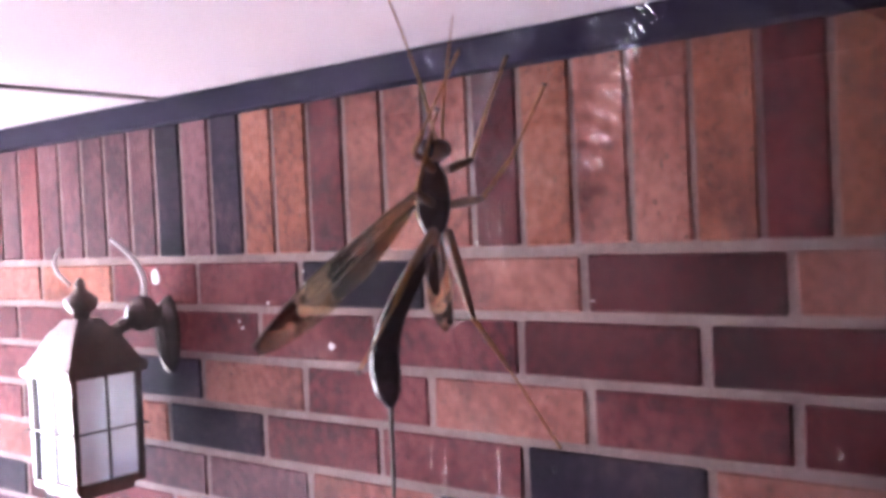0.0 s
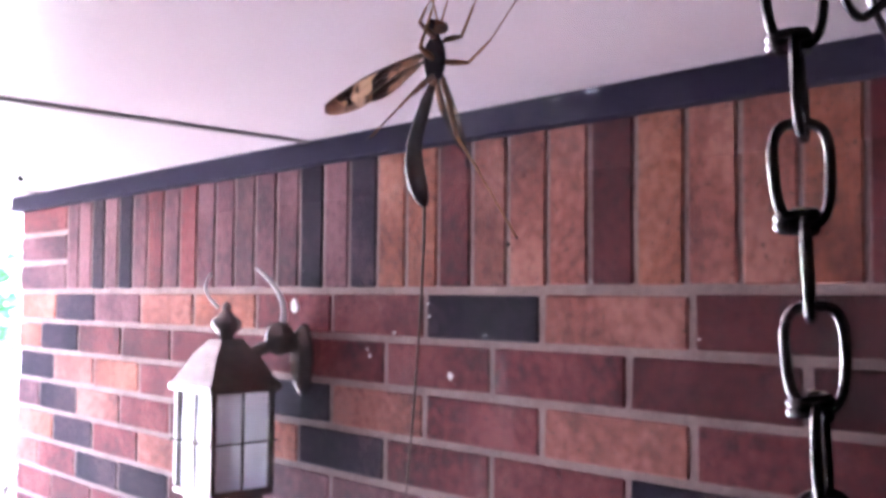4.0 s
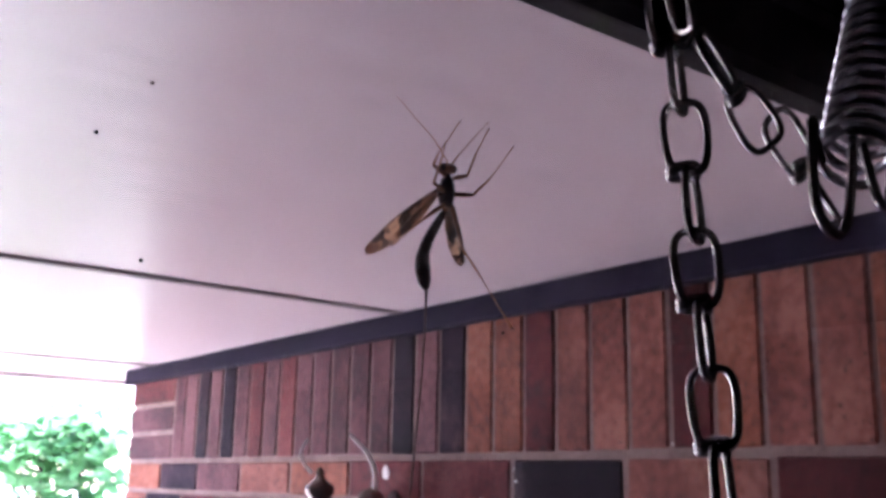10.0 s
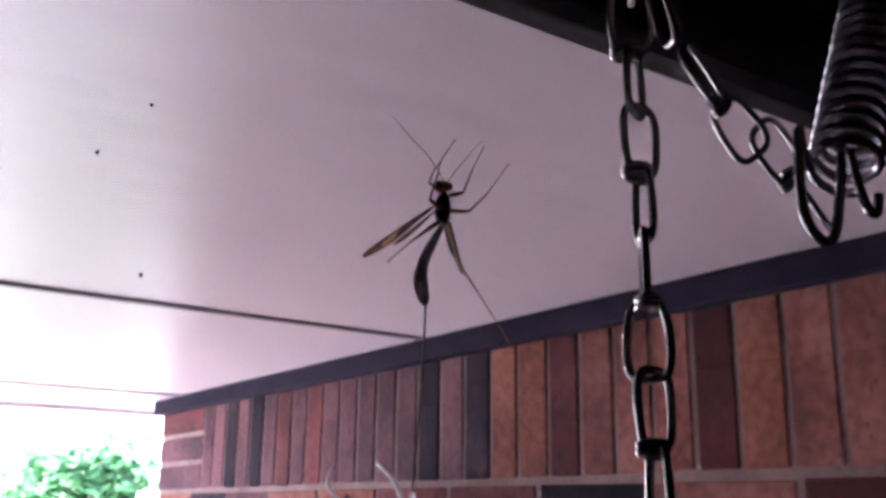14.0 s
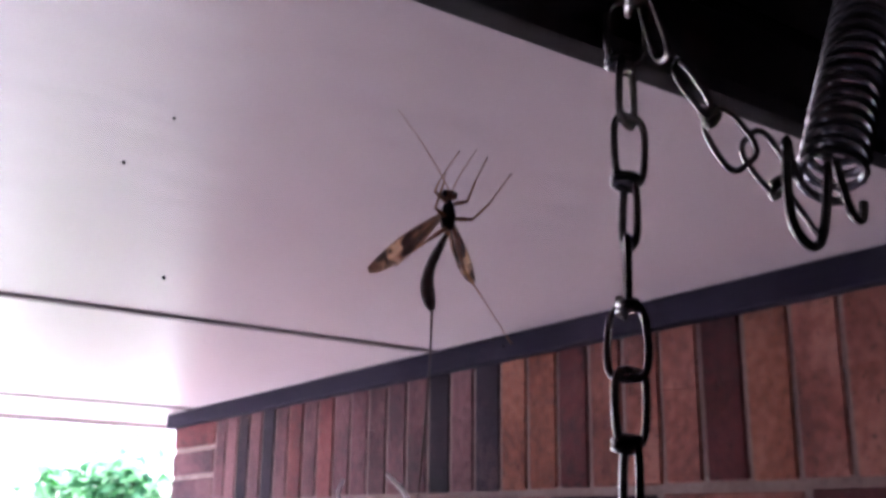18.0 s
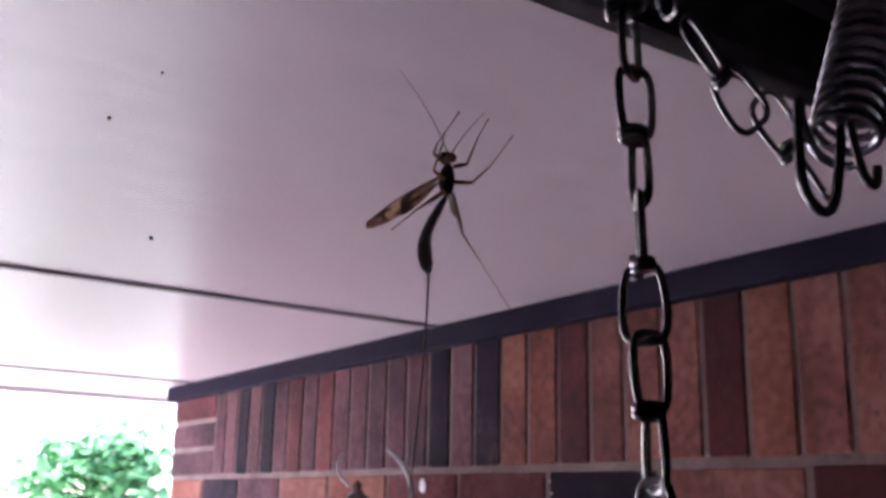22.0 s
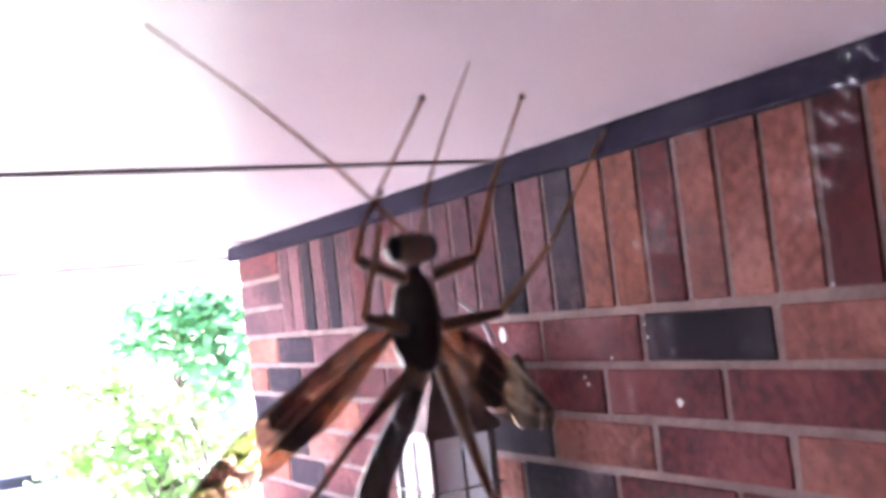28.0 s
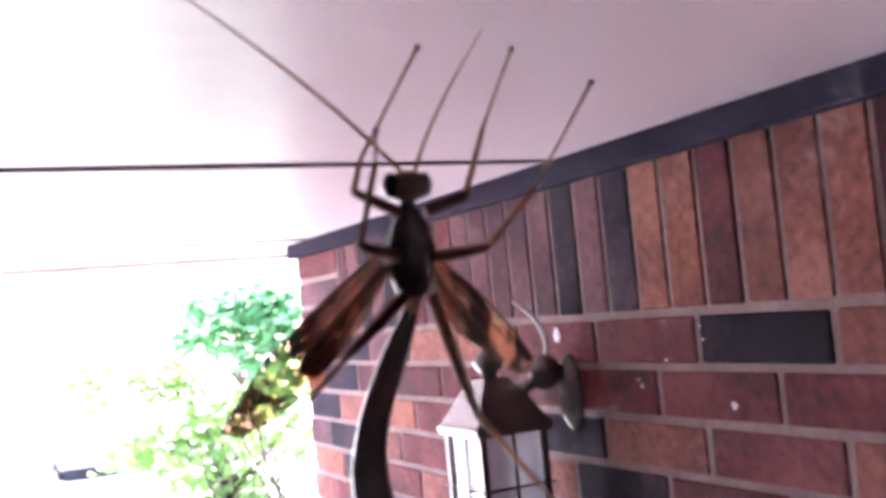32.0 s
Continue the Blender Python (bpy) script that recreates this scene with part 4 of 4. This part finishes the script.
def motions():
    # seconds; swing, lift and roll of the left wings, then of the right wings
    wing_rows = [
        (0, -46, 22, -14, 36, 20, 0), (0.5, -51, 18, -42, 41, 22, -8), (1, -62, 12, -55, 48, 25, -15), (1.5, -44, 6, -45, 51, 26, -10), (2, -52, 0, -20, 42, 28, -5), (2.5, -59, 0, -48, 45, 29, -12),
        (3, -62, 0, -60, 52, 30, -20), (3.5, -60, 0, -51, 51, 25, -17), (5.5, -60, 0, -14, 40, 7, -3), (6, -36, 0, -5, 40, 2, 0), (6.5, -47, 5, -20, 47, 12, 0), (7, -50, 10, -35, 50, 22, 0),
        (7.5, -46, 6, -38, 43, 30, -15), (8, -50, 2, -40, 52, 38, -30), (8.5, -59, 1, -20, 49, 24, -12), (9, -34, 0, 0, 46, 10, 5), (9.5, -31, 4, -18, 48, 19, 2), (10, -46, 8, -35, 44, 28, 0),
        (10.5, -43, 8, -38, 44, 30, -25), (11, -48, 8, -40, 50, 32, -50), (11.5, -50, 8, -32, 47, 22, -22), (12, -44, 8, -25, 52, 12, 5), (12.5, -48, 6, -35, 61, 18, 2), (13, -50, 5, -45, 50, 22, 0),
        (13.5, -42, 2, -60, 43, 28, -18), (14, -52, 0, -75, 52, 32, -35), (14.5, -52, 1, -74, 57, 32, -35), (16.5, -47, 6, -71, 44, 30, -35), (17, -52, 8, -70, 58, 30, -35), (17.5, -48, 9, -50, 57, 28, -18),
        (18, -48, 10, -30, 50, 25, 0), (18.5, -42, 5, -38, 46, 31, -15), (19, -44, 0, -45, 54, 38, -30), (19.5, -49, 5, -42, 58, 28, -30), (20, -44, 10, -40, 58, 18, -30), (20.5, -42, 10, -40, 54, 25, -12),
        (21, -42, 10, -40, 48, 32, 5), (21.5, -43, 6, -48, 51, 38, -10), (22, -52, 2, -55, 70, 42, -25), (22.5, -54, 1, -48, 57, 31, -20), (23, -62, 0, -40, 50, 20, -15), (23.5, -53, 0, -45, 48, 26, -18),
        (24, -62, 0, -50, 44, 32, -20), (24.5, -49, 22, -40, 44, 29, -18), (25, -30, 45, -30, 26, 25, -15), (25.5, -38, 39, -30, 42, 31, -25), (26, -54, 32, -30, 62, 38, -35), (26.5, -37, 34, -29, 67, 33, -31),
        (28.5, -44, 39, -26, 51, 17, -14), (29, -40, 40, -25, 44, 12, -10), (29.5, -44, 39, -28, 40, 18, -15), (30, -38, 38, -30, 36, 22, -20), (30.5, -40, 36, -45, 48, 31, -32), (31, -44, 35, -36, 40, 40, -45),
        (31.5, -36, 38, -24, 49, 32, -38), (32, -36, 40, -18, 54, 25, -30),
    ]
    for key, side, add, at in (("fore_left", 0, 0, (-1.6, 2.6, -5.6)), ("hind_left", 0, 3, (-1.4, 2.9, -7.2)), ("fore_right", 3, 0, (1.6, 2.6, -5.6)), ("hind_right", 3, -3, (1.4, 2.9, -7.2))):
        rows = []
        for t, *v in wing_rows:
            swing, lift, roll = v[side:side + 3]
            # the blade's x axis points down, swung out to its side and lifted off the glass
            m = pose(0, 0, 0, 0, 90 - swing - add, 0) @ pose(0, 0, 0, 0, 0, lift) @ pose(0, 0, 0, roll * 0.85 + (180 if side == 0 else 0), 0, 0)
            rows.append((t, Matrix.Translation([c * MM for c in at]) @ m))
        walk(WINGS[key], rows)
    # seconds; swing and lift of the abdomen, from which the ovipositor hangs plumb
    tail_rows = [
        (0, 6, 25), (1, 6, 18), (2, 18, 40), (3, 16, 28), (6, -18, -10), (7, -18, -8), (8, -12, -5), (9, -24, -10), (10, -20, -10), (11, -14, -5), (12, -18, -10), (13, -16, -8), (14, -18, -10), (17, -16, -10), (18, -16, -8), (19, -12, -10), (20, -16, -10), (21, -16, -8), (22, -18, -10), (23, 0, 22), (24, 8, 22), (25, -6, 20), (26, 0, 25), (29, -2, 25), (30, -4, 18), (31, -6, 10), (32, -4, 15),
    ]
    bend = [(t, pose(0, 0, 0, lift - 1, -(swing + 11), 0)) for t, swing, lift in tail_rows]
    walk(WINGS["abdomen"], [(t, Matrix.Translation(HINGE) @ m) for t, m in bend])
    walk(WINGS["needle"], [(t, Matrix.Translation(TAIL - HINGE) @ m.inverted()) for t, m in bend])
    # seconds; swing of the two antennae
    for k, feeler in enumerate(WINGS["feelers"]):
        rest = feeler.location.copy()
        walk(feeler, [(t, Matrix.Translation(rest) @ pose(0, 0, 0, lean, v[k], 0)) for t, lean, *v in ((0, 0, 14, -24), (1, 0, 14, -22), (2, 0, 14, -14), (3, 0, 14, -14), (6, 25, -8, -6), (9, 25, -14, 0), (12, 25, -14, 0), (17, 15, -8, 0), (18, 0, 2, 0), (19, 45, -4, 0), (20, 30, -2, 0), (22, 10, 0, 4), (26, 0, -2, -10), (30, 0, -6, 0), (32, 0, -6, 2))])
    walk(WASP, [(t, pose(x, GLASS_Y + 0.0062, z)) for t, x, z in WASP_PATH])
    # seconds; place of the chain's top, and how far it leans across and along the door
    chain_rows = [
        (0, -0.785, -1.080, 0.02, -0.03), (2, -0.79, -1.083, 0.012, -0.04), (2.8, -0.7979, -1.083, 0.0124, -0.0403), (3, -0.794, -1.0799, 0.0264, -0.0706), (3.5, -0.7814, -1.0752, 0.0169, -0.0367), (5.5, -0.7862, -1.071, 0.0185, -0.0763),
        (7, -0.7867, -1.0663, 0.0486, -0.0629), (9, -0.7867, -1.0703, 0.0376, -0.0403), (10.5, -0.787, -1.0698, 0.0439, -0.0476), (12, -0.7867, -1.0689, 0.041, -0.0447), (13, -0.7895, -1.0683, -0.0551, -0.0395), (14, -0.7926, -1.0694, -0.0317, -0.0439),
        (16.5, -0.7961, -1.0733, -0.011, -0.0007), (18, -0.7956, -1.0748, -0.0156, 0.0308), (19, -0.793, -1.0703, -0.0425, 0.0025), (20.5, -0.7938, -1.071, -0.0426, -0.0225), (21.5, -0.7947, -1.0711, -0.0403, -0.0055), (22, -0.8006, -1.0739, 0.004, -0.0277),
        (22.5, -0.7998, -1.0802, -0.0155, 0.0208), (23, -0.8, -1.08, -0.0114, -0.002), (24, -0.79, -1.075, 0.02, -0.01), (32, -0.79, -1.075, 0.02, -0.01),
    ]
    walk(CHAIN, [(t, pose(x + 0.0009, y - 0.0011, 2.045, math.degrees(math.atan(b)), -math.degrees(math.atan(a)))) for t, x, y, a, b in chain_rows])
    for link, twist in zip(LINKS, TWIST):
        rest = link.location.copy()
        walk(link, [(t, Matrix.Translation(rest) @ pose(0, 0, 0, 0, 0, twist * share)) for t, share in ((0, 0), (12, 0), (12.9, 1), (22, 1), (23, 0.4), (32, 0))])


motions()
